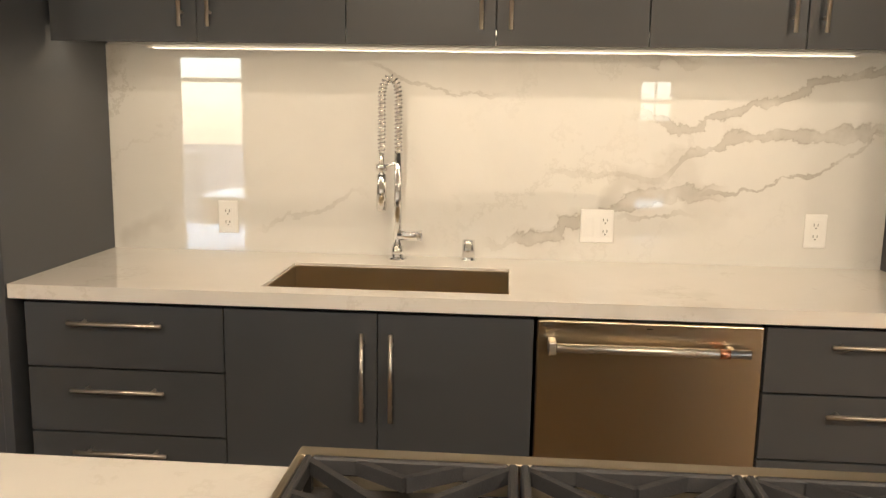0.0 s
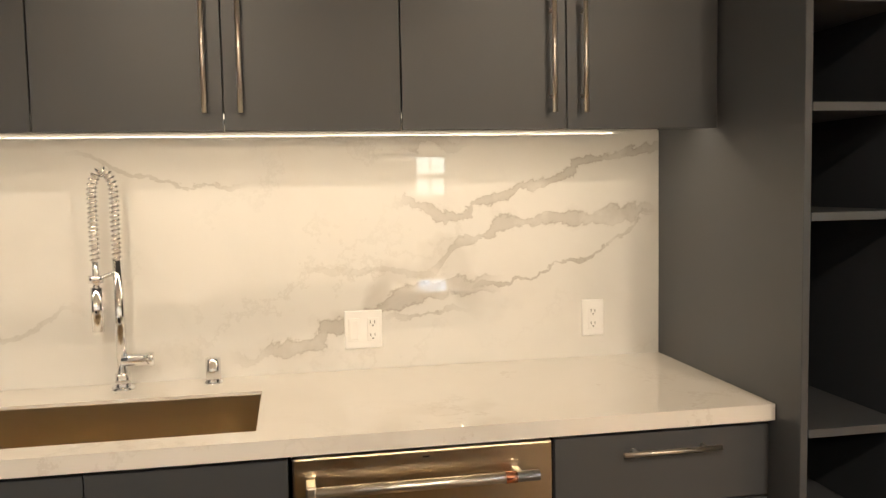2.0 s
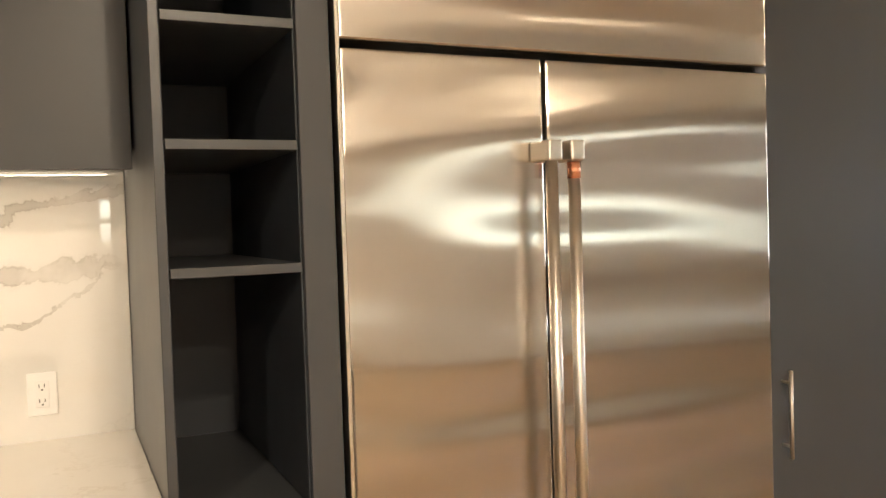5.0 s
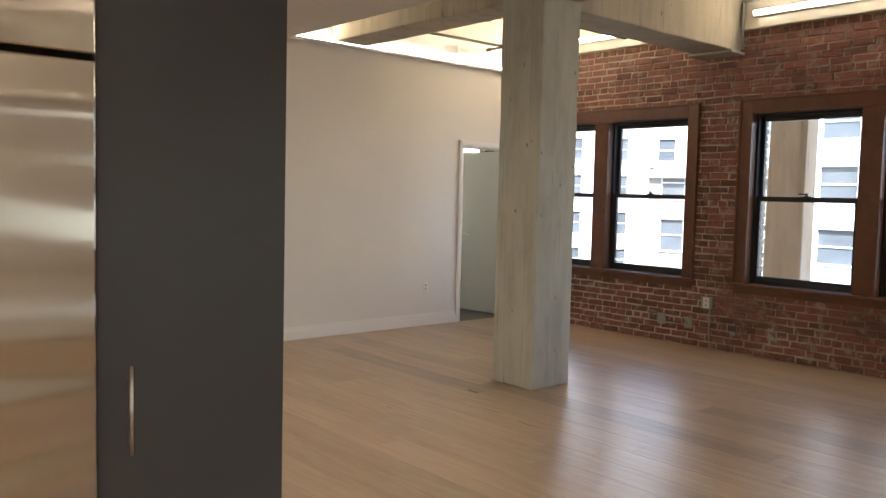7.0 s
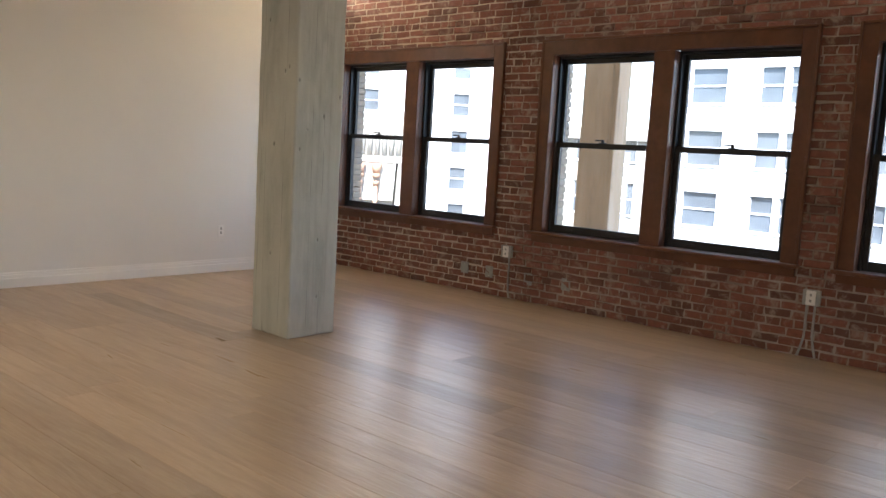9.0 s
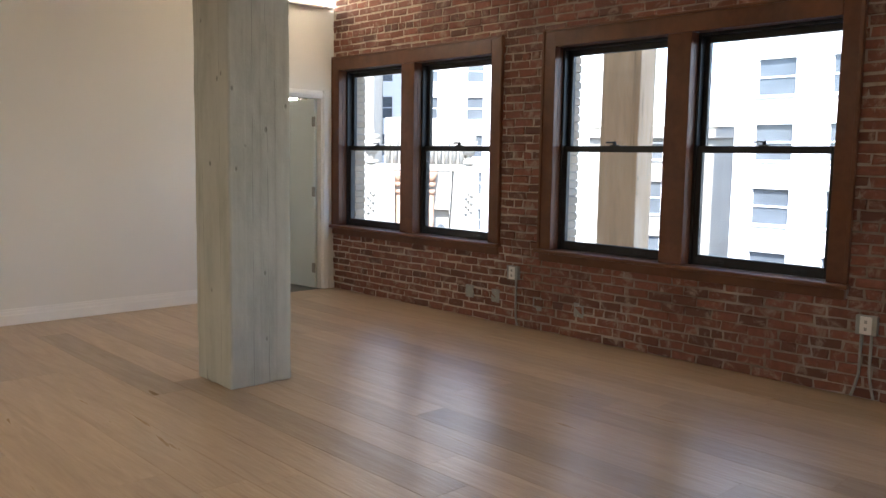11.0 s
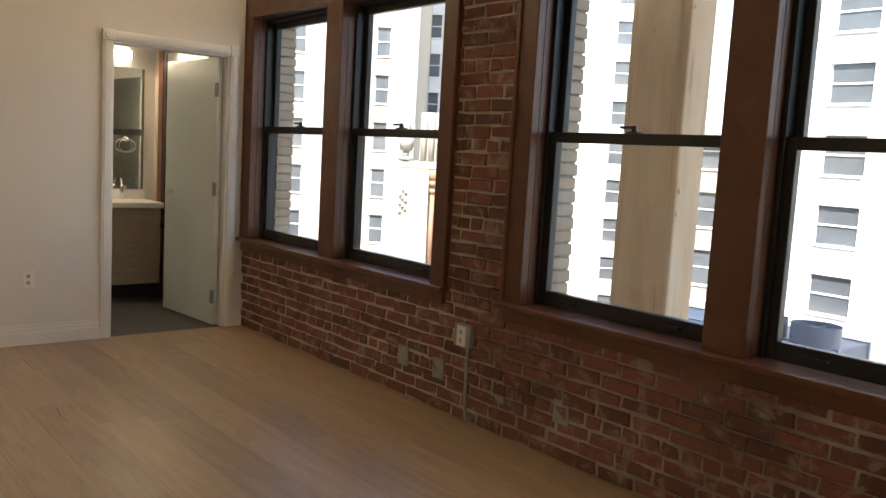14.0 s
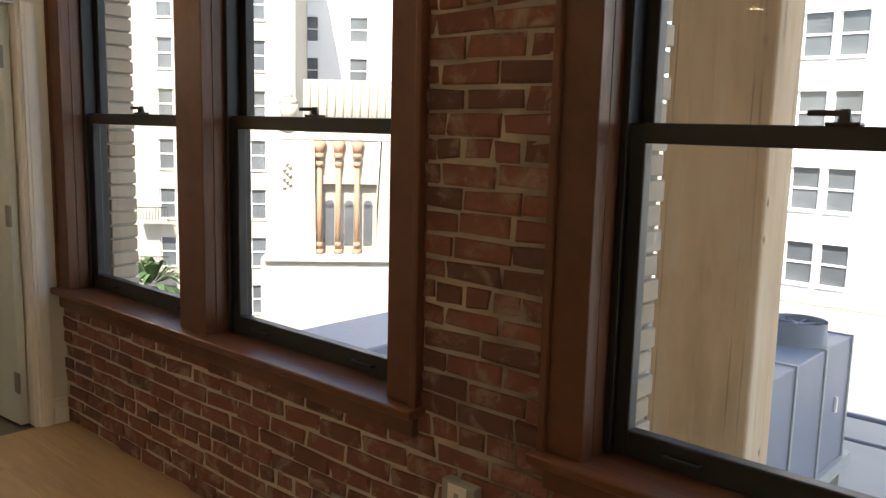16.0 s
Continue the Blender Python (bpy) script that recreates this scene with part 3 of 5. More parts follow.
def double_hung(idx, y0, y1):
    win = thing("window_%d" % idx, (XB, (y0 + y1) / 2, SILL), "double-hung black sash windows in stained cherry casing", "window", kind="structure")
    ox, oy, oz = win.location

    def L(x0, a, z0, x1, b, z1):
        return (x0 - ox, a - oy, z0 - oz, x1 - ox, b - oy, z1 - oz)
    cw, ym, mw = 0.115, (y0 + y1) / 2, 0.095
    xf = XB - 0.03
    xi = XB + 0.085
    cas = [L(xf, y0, SILL, XB + 0.02, y0 + cw, CT), L(xf, y1 - cw, SILL, XB + 0.02, y1, CT),
           L(xf - 0.002, y0 + cw, CT - 0.13, XB + 0.02, y1 - cw, CT - 0.001),
           L(xf + 0.002, ym - mw, SILL, XB + 0.02, ym + mw, CT - 0.13)]
    boxes("casing", cas, M_CHERRY, win, 0.004, 2)
    boxes("outer_moulding", [L(xf - 0.012, y0 - 0.018, CB + 0.08, XB + 0.01, y0 + 0.006, CT + 0.016), L(xf - 0.012, y1 - 0.006, CB + 0.08, XB + 0.01, min(y1 + 0.018, YW - 0.004), CT + 0.016),
                             L(xf - 0.012, y0 + 0.006, CT - 0.006, XB + 0.01, y1 - 0.006, CT + 0.016)], M_CHERRY, win, 0.005, 2)
    # reveals and sill
    rev = []
    for a, b in ((y0 + cw, ym - mw), (ym + mw, y1 - cw)):
        rev += [L(XB + 0.02, a - 0.02, SILL, xi + 0.09, a, CT - 0.13), L(XB + 0.02, b, SILL, xi + 0.09, b + 0.02, CT - 0.13),
                L(XB + 0.02, a, CT - 0.13, xi + 0.09, b, CT - 0.11)]
    boxes("reveal", rev, M_CHERRY, win, 0.002)
    boxes("sill", [L(xf - 0.045, y0 - 0.03, SILL - 0.03, xi + 0.09, min(y1 + 0.03, YW - 0.004), SILL)], M_CHERRY, win, 0.007, 3)
    boxes("apron", [L(xf - 0.005, y0 - 0.005, CB, XB + 0.02, min(y1, YW - 0.006), SILL - 0.03)], M_CHERRY, win, 0.005, 2)
    zm = 1.532
    for a, b in ((y0 + cw, ym - mw), (ym + mw, y1 - cw)):
        top = CT - 0.13
        xl, xu = xi, xi + 0.045
        boxes("jamb_liner", [L(xi - 0.015, a, SILL, xi + 0.09, a + 0.022, top), L(xi - 0.015, b - 0.022, SILL, xi + 0.09, b, top), L(xi - 0.015, a + 0.022, top - 0.022, xi + 0.09, b - 0.022, top)], M_BLACK, win, 0.002)
        a2, b2 = a + 0.022, b - 0.022
        lo = [L(xl, a2, SILL + 0.002, xl + 0.04, a2 + 0.042, zm + 0.025), L(xl, b2 - 0.042, SILL + 0.002, xl + 0.04, b2, zm + 0.025),
              L(xl - 0.002, a2 + 0.042, SILL + 0.002, xl + 0.038, b2 - 0.042, SILL + 0.075), L(xl - 0.004, a2 + 0.042, zm - 0.025, xl + 0.04, b2 - 0.042, zm + 0.025)]
        boxes("lower_sash", lo, M_BLACK, win, 0.004, 2)
        up = [L(xu, a2, zm - 0.02, xu + 0.04, a2 + 0.038, top - 0.022), L(xu, b2 - 0.038, zm - 0.02, xu + 0.04, b2, top - 0.022),
              L(xu + 0.001, a2 + 0.038, zm - 0.02, xu + 0.039, b2 - 0.038, zm + 0.022), L(xu + 0.001, a2 + 0.038, top - 0.067, xu + 0.039, b2 - 0.038, top - 0.022)]
        boxes("upper_sash", up, M_BLACK, win, 0.004, 2)
        p1 = boxes("pane", [L(xl + 0.017, a2 + 0.04, SILL + 0.07, xl + 0.023, b2 - 0.04, zm - 0.02)], M_GLASS, win)
        p2 = boxes("pane", [L(xu + 0.017, a2 + 0.036, zm + 0.018, xu + 0.023, b2 - 0.036, top - 0.06)], M_GLASS, win)
        p1.visible_shadow = p2.visible_shadow = False
        yc = (a + b) / 2
        bm = bmesh.new()
        box_bm(bm, *L(xl - 0.002, yc - 0.035, zm + 0.025, xl + 0.035, yc + 0.035, zm + 0.033), 0.002)
        tube_bm(bm, (xl + 0.015 - ox, yc - oy, zm + 0.03 - oz), (xl + 0.015 - ox, yc - oy, zm + 0.06 - oz), 0.016, 12, 0.010)
        box_bm(bm, *L(xl + 0.003, yc - 0.005, zm + 0.045, xl + 0.02, yc + 0.075, zm + 0.058), 0.004, 2)
        finish("sash_lock", bm, M_BLACK, win)
        for yy in (a2 + 0.2, b2 - 0.2):
            bm = bmesh.new()
            box_bm(bm, *L(xl - 0.024, yy - 0.05, SILL + 0.032, xl - 0.016, yy + 0.05, SILL + 0.046), 0.003, 2)
            box_bm(bm, *L(xl - 0.018, yy - 0.05, SILL + 0.034, xl - 0.001, yy - 0.042, SILL + 0.044), 0.001)
            box_bm(bm, *L(xl - 0.018, yy + 0.042, SILL + 0.034, xl - 0.001, yy + 0.05, SILL + 0.044), 0.001)
            finish("lift_handle", bm, M_BLACK, win)
    return win


for i, (a, b) in enumerate(WIN):
    double_hung(i + 1, a, b)

# ---- doorway and bathroom ----
bm = bmesh.new()
yf = YW - 0.022
for x0, x1 in ((DX0 - 0.062, DX0 + 0.003), (DX1 - 0.003, DX1 + 0.062)):
    box_bm(bm, x0, yf, 0, x1, YW - 0.001, DH - 0.005, 0.004, 2)
    box_bm(bm, x0 + 0.014, yf - 0.006, 0, x1 - 0.014, yf, DH - 0.005, 0.003, 2)
box_bm(bm, DX0 + 0.005, yf, DH - 0.005, DX1 - 0.005, YW - 0.001, DH + 0.06, 0.004, 2)
box_bm(bm, DX0 + 0.005, yf - 0.006, DH + 0.010, DX1 - 0.005, yf, DH + 0.046, 0.003, 2)
for x0, x1 in ((DX0 - 0.068, DX0 + 0.009), (DX1 - 0.009, DX1 + 0.068)):
    box_bm(bm, x0, yf - 0.012, DH - 0.008, x1, YW - 0.001, DH + 0.066, 0.005, 2)
    tube_bm(bm, ((x0 + x1) / 2, yf - 0.018, DH + 0.03), ((x0 + x1) / 2, yf - 0.010, DH + 0.03), 0.020, 20, 0.024)
for x0, x1 in ((DX0 - 0.001, DX0 + 0.02), (DX1 - 0.02, DX1 + 0.001)):
    box_bm(bm, x0, YW - 0.001, 0, x1, YW + 0.135, DH, 0.002)
box_bm(bm, DX0 + 0.02, YW - 0.001, DH - 0.02, DX1 - 0.02, YW + 0.135, DH + 0.001, 0.002)
tagged(finish("door_frame", bm, M_TRIM), "white moulded door casing with corner blocks", "door frame", kind="structure")

door = thing("door_1", (DX1 - 0.047, YW + 0.055, 0.008), "pale green-white flush door standing open inward", "door", kind="structure")
door.rotation_euler = (0, 0, radians(180 - 85))
boxes("leaf", [(0.004, -0.02, 0.0, 0.825, 0.02, 2.04)], M_DOOR, door, 0.002)
for z in (0.22, 1.05, 1.80):
    bm = bmesh.new()
    box_bm(bm, -0.014, 0.02, z - 0.052, 0.042, 0.025, z + 0.052, 0.001)
    tube_bm(bm, (-0.004, 0.027, z - 0.052), (-0.004, 0.027, z + 0.052), 0.007, 10)
    finish("hinge", bm, M_HINGE, door)
bm = bmesh.new()
for s in (-1, 1):
    tube_bm(bm, (0.72, s * 0.02, 0.98), (0.72, s * 0.028, 0.98), 0.03, 16)
    tube_bm(bm, (0.72, s * 0.028, 0.98), (0.72, s * 0.06, 0.98), 0.009, 10)
    box_bm(bm, 0.61, s * 0.06 - 0.008, 0.971, 0.732, s * 0.06 + 0.008, 0.989, 0.004, 2)
finish("lever", bm, M_NICKEL, door)

tagged(boxes("bathroom_floor", [(8.9, YW + 0.0, -0.02, XB + 0.006, 6.13, -0.001)], M_TILE), "dark grey bathroom floor tile", "floor", kind="structure")
tagged(boxes("bathroom_wall_north", [(8.9, 6.12, 0, XB + 0.006, 6.22, 2.7)], M_WHITE), "white bathroom wall", "wall", kind="structure")
tagged(boxes("bathroom_wall_west", [(8.8, YW + 0.13, 0, 8.9, 6.22, 2.7)], M_WHITE), "white bathroom wall", "wall", kind="structure")
tagged(boxes("bathroom_ceiling", [(8.8, YW + 0.13, 2.7, XB + 0.006, 6.3, 2.8)], M_CEIL), "white bathroom ceiling", "ceiling", kind="structure")
tagged(boxes("bathroom_baseboard", [(10.93, 6.10, 0, XB - 0.02, 6.12, 0.13)], M_BLACK), "black bathroom baseboard", "baseboard", kind="structure")
bw = thing("window_bathroom", (XB, 5.35, 0.66), "cherry cased window in the bathroom brick wall", "window", kind="structure")
boxes("casing", [(-0.03, -0.62, 0.0, 0.03, -0.51, 1.7), (-0.03, 0.51, 0.0, 0.03, 0.62, 1.7), (-0.032, -0.51, 1.58, 0.03, 0.51, 1.7)], M_CHERRY, bw, 0.004)
boxes("sill", [(-0.08, -0.66, -0.05, 0.03, 0.66, 0.0)], M_CHERRY, bw, 0.006, 2)
boxes("sash", [(-0.022, -0.51, 0.0, -0.009, -0.45, 1.58), (-0.022, 0.45, 0, -0.009, 0.51, 1.58), (-0.022, -0.45, 0, -0.009, 0.45, 0.07), (-0.022, -0.45, 0.78, -0.009, 0.45, 0.84), (-0.022, -0.45, 1.52, -0.009, 0.45, 1.58)], M_BLACK, bw, 0.002)
boxes("pane", [(-0.017, -0.45, 0.07, -0.013, 0.45, 1.52)], M_MIRROR, bw)

van = thing("vanity", (10.40, 5.85, 0), "grey oak bathroom vanity with a white stone top", "vanity")
boxes("body", [(-0.5, -0.22, 0.12, 0.5, 0.262, 0.80)], M_VANITY, van, 0.003)
boxes("plinth", [(-0.48, -0.17, 0, 0.48, 0.262, 0.12)], M_BLACK, van)
boxes("top", [(-0.52, -0.245, 0.80, 0.52, 0.266, 0.85)], M_PLASTIC, van, 0.005, 2)
boxes("splash", [(-0.52, 0.24, 0.85, 0.52, 0.266, 0.93)], M_PLASTIC, van, 0.003)
bm = bmesh.new()
tube_bm(bm, (0.28, 0.16, 0.85), (0.28, 0.16, 0.98), 0.016)
tube_bm(bm, (0.28, 0.16, 0.96), (0.28, 0.04, 0.97), 0.012)
tube_bm(bm, (0.28, 0.16, 0.98), (0.28, 0.19, 1.04), 0.007)
finish("tap", bm, M_CHROME, van, True)
mir = tagged(boxes("mirror", [(9.86, 6.108, 0.94, 10.91, 6.118, 2.05)], M_MIRROR, bev=0.001), "frameless bathroom mirror above the vanity", "mirror")
# solid ring on the mirror face stands in for a reflected one
ring = thing("towel_ring", (10.74, 6.108, 1.40), "chrome towel ring set on the mirror in place of its reflection", "towel ring")
path_curve("ring", [(0.075 * math.cos(k * 0.2618) - 0.0, -0.05, -0.06 + 0.06 * math.sin(k * 0.2618)) for k in range(24)], 0.005, M_CHROME, ring, True)
tubes("mount", [((0, 0, 0), (0, -0.05, 0), 0.012), ((0, 0, 0), (0, -0.01, 0), 0.025)], M_CHROME, ring)
vl = thing("vanity_light", (10.40, 6.119, 2.14), "glowing white bar light above the mirror", "wall lamp")
tubes("tube", [((-0.35, -0.07, 0.02), (0.36, -0.07, 0.02), 0.035)], emitter("vanity tube", (1, 0.86, 0.62), 3.0), vl)
tubes("end_cap", [((0.36, -0.07, 0.02), (0.375, -0.07, 0.02), 0.037), ((-0.365, -0.07, 0.02), (-0.35, -0.07, 0.02), 0.037)], M_CHROME, vl)
boxes("mount", [(-0.06, -0.06, -0.02, 0.06, 0, 0.06)], M_CHROME, vl, 0.003)

# ---- kitchen ----
BW = 2.635       # run between the tall side panels
CTZ = 0.915
tagged(boxes("backsplash", [(0.0, 0.0, CTZ, BW, 0.019, 1.62)], M_MARBLE), "polished white marble backsplash with grey veins", "backsplash", kind="structure")

SX0, SX1, SY0, SY1 = 0.70, 1.40, -0.57, -0.19
ctr = tagged(boxes("countertop", [(0.0, -0.65, 0.875, SX0, 0.0 - 0.001, CTZ), (SX1, -0.65, 0.875, BW, -0.001, CTZ), (SX0, -0.65, 0.875, SX1, SY0, CTZ), (SX0, SY1, 0.875, SX1, -0.001, CTZ)], M_COUNTER),
             "polished white stone countertop with a sink cutout", "countertop", kind="structure")
sink = thing("sink", ((SX0 + SX1) / 2, (SY0 + SY1) / 2, 0.66), "brushed stainless steel undermount sink", "sink")
hx, hy = (SX1 - SX0) / 2, (SY1 - SY0) / 2
boxes("basin", [(-hx - 0.002, -hy - 0.002, 0.0, hx + 0.002, hy + 0.002, 0.004), (-hx - 0.006, -hy - 0.006, 0.0, -hx + 0.003, hy + 0.006, 0.246), (hx - 0.003, -hy - 0.006, 0.0, hx + 0.006, hy + 0.006, 0.246),
                (-hx + 0.003, -hy - 0.006, 0.0, hx - 0.003, -hy + 0.003, 0.246), (-hx + 0.003, hy - 0.003, 0.0, hx - 0.003, hy + 0.006, 0.246)], M_STEEL, sink)
tubes("drain", [((0, 0.02, 0.004), (0, 0.02, 0.009), 0.055)], M_CHROME, sink)

fau = thing("faucet", (1.025, -0.094, CTZ), "chrome spring pull-down kitchen faucet", "faucet")
tubes("base", [((0, 0, 0), (0, 0, 0.012), 0.030), ((0, 0, 0.012), (0, 0, 0.05), 0.020)], M_CHROME, fau, 20)
tubes("stem", [((0, 0, 0.05), (0, 0, 0.36), 0.0135)], M_CHROME, fau, 16)
hook = [(0, 0, 0.36 + 0.02 * k) for k in range(10)]
arc_c = (-0.026, 0.54)
hook += [(arc_c[0] + 0.026 * math.cos(a), -0.02 * (1 - math.cos(a)) / 2, arc_c[1] + 0.060 * math.sin(a)) for a in [math.pi * k / 14 for k in range(1, 15)]]
hook += [(-0.052, -0.02, 0.54 - 0.02 * k) for k in range(1, 10)]
path_curve("hose", hook, 0.007, M_NICKEL, fau)
coil = []
hv = [Vector(p) for p in hook]
seglen = [0.0]
for p, q in zip(hv, hv[1:]):
    seglen.append(seglen[-1] + (q - p).length)
turns, steps = 40, 480
for k in range(steps + 1):
    s = seglen[-1] * k / steps
    i = max(j for j in range(len(seglen)) if seglen[j] <= s + 1e-9)
    i = min(i, len(hv) - 2)
    u = (s - seglen[i]) / max(1e-6, seglen[i + 1] - seglen[i])
    p = hv[i].lerp(hv[i + 1], u)
    t = (hv[i + 1] - hv[i]).normalized()
    side = Vector((0, 1, 0))
    nrm = t.cross(side).normalized()
    ang = 2 * math.pi * turns * k / steps
    coil.append(tuple(p + (side * math.cos(ang) + nrm * math.sin(ang)) * 0.0125))
path_curve("spring", coil, 0.0028, M_CHROME, fau, False, 1)
tubes("spray_head", [((-0.052, -0.02, 0.36), (-0.052, -0.02, 0.27), 0.009), ((-0.052, -0.02, 0.29), (-0.052, -0.02, 0.17), 0.0165)], M_CHROME, fau, 16)
tubes("holder", [((0, 0, 0.33), (-0.052, -0.02, 0.31), 0.006), ((-0.052, -0.02, 0.302), (-0.052, -0.02, 0.322), 0.02)], M_CHROME, fau)
tubes("lever", [((0, 0, 0.085), (0.07, 0, 0.085), 0.017), ((0.07, 0, 0.085), (0.082, 0, 0.085), 0.019), ((0.072, 0, 0.085), (0.072, -0.06, 0.10), 0.005)], M_CHROME, fau, 16)
soap = thing("soap_dispenser_cap", (1.262, -0.067, CTZ), "small chrome cylinder air gap on the counter", "air gap")
tubes("cap", [((0, 0, 0), (0, 0, 0.072), 0.021)], M_CHROME, soap, 20)
tubes("ring", [((0, 0, 0), (0, 0, 0.006), 0.025)], M_CHROME, soap, 20)


def outlet(x, z0, z1, w, decora=False):
    """Wall plate standing on the marble with one or two devices."""
    o = thing("power_outlet", (x, -0.001, (z0 + z1) / 2), "white outlet plate on the marble backsplash", "outlet", "backsplash outlets")
    h = (z1 - z0) / 2
    boxes("plate", [(-w / 2, -0.006, -h, w / 2, 0, h)], M_PLASTIC, o, 0.003, 2)
    cols = (-w / 4, w / 4) if decora else (0.0,)
    for i, cx in enumerate(cols):
        boxes("device", [(cx - 0.0165, -0.0085, -h * 0.6, cx + 0.0165, -0.006, h * 0.6)], M_PLASTIC, o, 0.001)
        if decora and i == 0:
            boxes("rocker", [(cx - 0.0125, -0.011, -h * 0.5, cx + 0.0125, -0.0085, h * 0.5)], M_PLASTIC, o, 0.001)
            continue
        slots = []
        for s in (-1, 1):
            zc = s * h * 0.34
            slots += [(cx - 0.008, -0.0091, zc - 0.002, cx - 0.006, -0.0084, zc + 0.007), (cx + 0.005, -0.0091, zc - 0.002, cx + 0.007, -0.0084, zc + 0.007), (cx - 0.002, -0.0091, zc - 0.010, cx + 0.002, -0.0084, zc - 0.006)]
        boxes("slots", slots, M_GAPBLACK, o)
    return o


outlet(2.412, 0.982, 1.096, 0.072)
outlet(1.693, 0.980, 1.094, 0.112, True)
outlet(0.417, 0.978, 1.092, 0.070)


def bar_pull(parent, a, b, out, r=0.006, name="handle"):
    """A straight bar handle on two posts; out points away from the front."""
    a, b, out = Vector(a), Vector(b), Vector(out)
    d = (b - a)
    bm = bmesh.new()
    tube_bm(bm, a + out, b + out, r, 12)
    for u in (0.14, 0.86):
        p = a + d * u
        tube_bm(bm, p, p + out, r * 0.75, 8)
    return finish(name, bm, M_NICKEL, parent, True)


YF = -0.625   # cabinet fronts


def base_cabinet(x0, x1, fronts, label):
    c = thing("base_cabinet", ((x0 + x1) / 2, YF, 0), label, "cabinet", "kitchen base cabinets")
    ox = (x0 + x1) / 2
    # blackened body, so the joints between the fronts look shaded
    boxes("body", [(x0 + 0.001 - ox, 0.021, 0.10, x1 - 0.001 - ox, -YF - 0.002, 0.655), (x0 + 0.001 - ox, 0.021, 0.655, x1 - 0.001 - ox, 0.035, 0.870), (x0 + 0.001 - ox, 0.035, 0.655, x0 + 0.02 - ox, -YF - 0.002, 0.870), (x1 - 0.02 - ox, 0.035, 0.655, x1 - 0.001 - ox, -YF - 0.002, 0.870)], M_GAPBLACK, c)
    boxes("toe_kick", [(x0 - ox, 0.07, 0, x1 - ox, 0.09, 0.10)], M_BLACK, c)
    for a, b, z0, z1, hn in fronts:
        fr = boxes("drawer_front" if hn[0] == "h" else "door", [(a + 0.0015 - ox, 0, z0 + 0.0015, b - 0.0015 - ox, 0.020, z1 - 0.0015)], M_CAB, c, 0.0012)
        if hn[0] == "h":
            bar_pull(fr, (hn[1] - ox, 0, hn[3]), (hn[2] - ox, 0, hn[3]), (0, -0.032, 0))
        else:
            bar_pull(fr, (hn[1] - ox, 0, hn[2]), (hn[1] - ox, 0, hn[3]), (0, -0.032, 0))
    return c


base_cabinet(0.03, 0.607, [(0.03, 0.607, 0.673, 0.862, ("h", 0.17, 0.44, 0.81)), (0.03, 0.607, 0.480, 0.670, ("h", 0.17, 0.44, 0.615)), (0.03, 0.607, 0.10, 0.477, ("h", 0.17, 0.44, 0.43))],
             "grey lacquered drawer cabinet with satin nickel bar pulls")
base_cabinet(0.607, 1.468, [(0.607, 1.040, 0.10, 0.862, ("v", 1.0, 0.56, 0.81)), (1.040, 1.468, 0.10, 0.862, ("v", 1.08, 0.56, 0.81))],
             "grey lacquered two-door sink cabinet with bar pulls")
base_cabinet(2.082, BW, [(2.082, BW, 0.680, 0.862, ("h", 2.243, 2.49, 0.82)), (2.082, BW, 0.492, 0.677, ("h", 2.243, 2.49, 0.63)), (2.082, BW, 0.10, 0.489, ("h", 2.243, 2.49, 0.44))],
             "grey lacquered drawer cabinet with satin nickel bar pulls")

dw = thing("dishwasher", (1.777, -0.615, 0), "brushed stainless steel dishwasher with a bar handle", "dishwasher")
boxes("body", [(-0.297, 0.03, 0.10, 0.297, 0.60, 0.866)], M_BLACK, dw)
boxes("door", [(-0.3, -0.008, 0.13, 0.3, 0.03, 0.860)], M_STEEL, dw, 0.005, 2)
boxes("toe_kick", [(-0.3, 0.07, 0, 0.3, 0.09, 0.125)], M_BLACK, dw)
tubes("handle", [((-0.255, -0.052, 0.795), (0.255, -0.052, 0.795), 0.0125)], M_NICKEL, dw, 16)
boxes("handle_bracket", [(-0.272, -0.066, 0.777, -0.250, -0.008, 0.813), (0.20, -0.052, 0.788, 0.218, -0.008, 0.806)], M_NICKEL, dw, 0.004, 2)
tubes("copper_ring", [((0.175, -0.052, 0.795), (0.202, -0.052, 0.795), 0.0135)], M_COPPER, dw, 16)
boxes("badge", [(-0.008, -0.0088, 0.842, 0.008, -0.0078, 0.845)], M_BLACK, dw)

ZU = 1.60
upper_y = -0.372


def upper_cabinet(x0, x1, xm, right_pull):
    ox = (x0 + x1) / 2
    c = thing("wall_cabinet", (ox, upper_y, ZU), "grey lacquered two-door wall cabinet with tall bar pulls", "cabinet", "kitchen wall cabinets")
    boxes("body", [(x0 + 0.001 - ox, 0.021, 0.045, x1 - 0.001 - ox, -upper_y - 0.001, 0.53)], M_CAB, c)
    for a, b, hx in ((x0, xm, xm - 0.042), (xm, x1, xm + 0.042)):
        d = boxes("door", [(a + 0.0015 - ox, 0, 0, b - 0.0015 - ox, 0.020, 0.53)], M_CAB, c, 0.0012)
        bar_pull(d, (hx - ox, 0, 0.042), (hx - ox, 0, 0.342), (0, -0.032, 0))


upper_cabinet(0.012, 0.905, 0.462, True)
upper_cabinet(0.905, 1.773, 1.340, True)
upper_cabinet(1.773, BW - 0.004, 2.206, True)
tagged(boxes("light_strip", [(0.03, -0.335, ZU + 0.034, BW - 0.03, -0.313, ZU + 0.0445)], M_LED), "glowing warm light strip under the wall cabinets", "light strip", kind="structure")
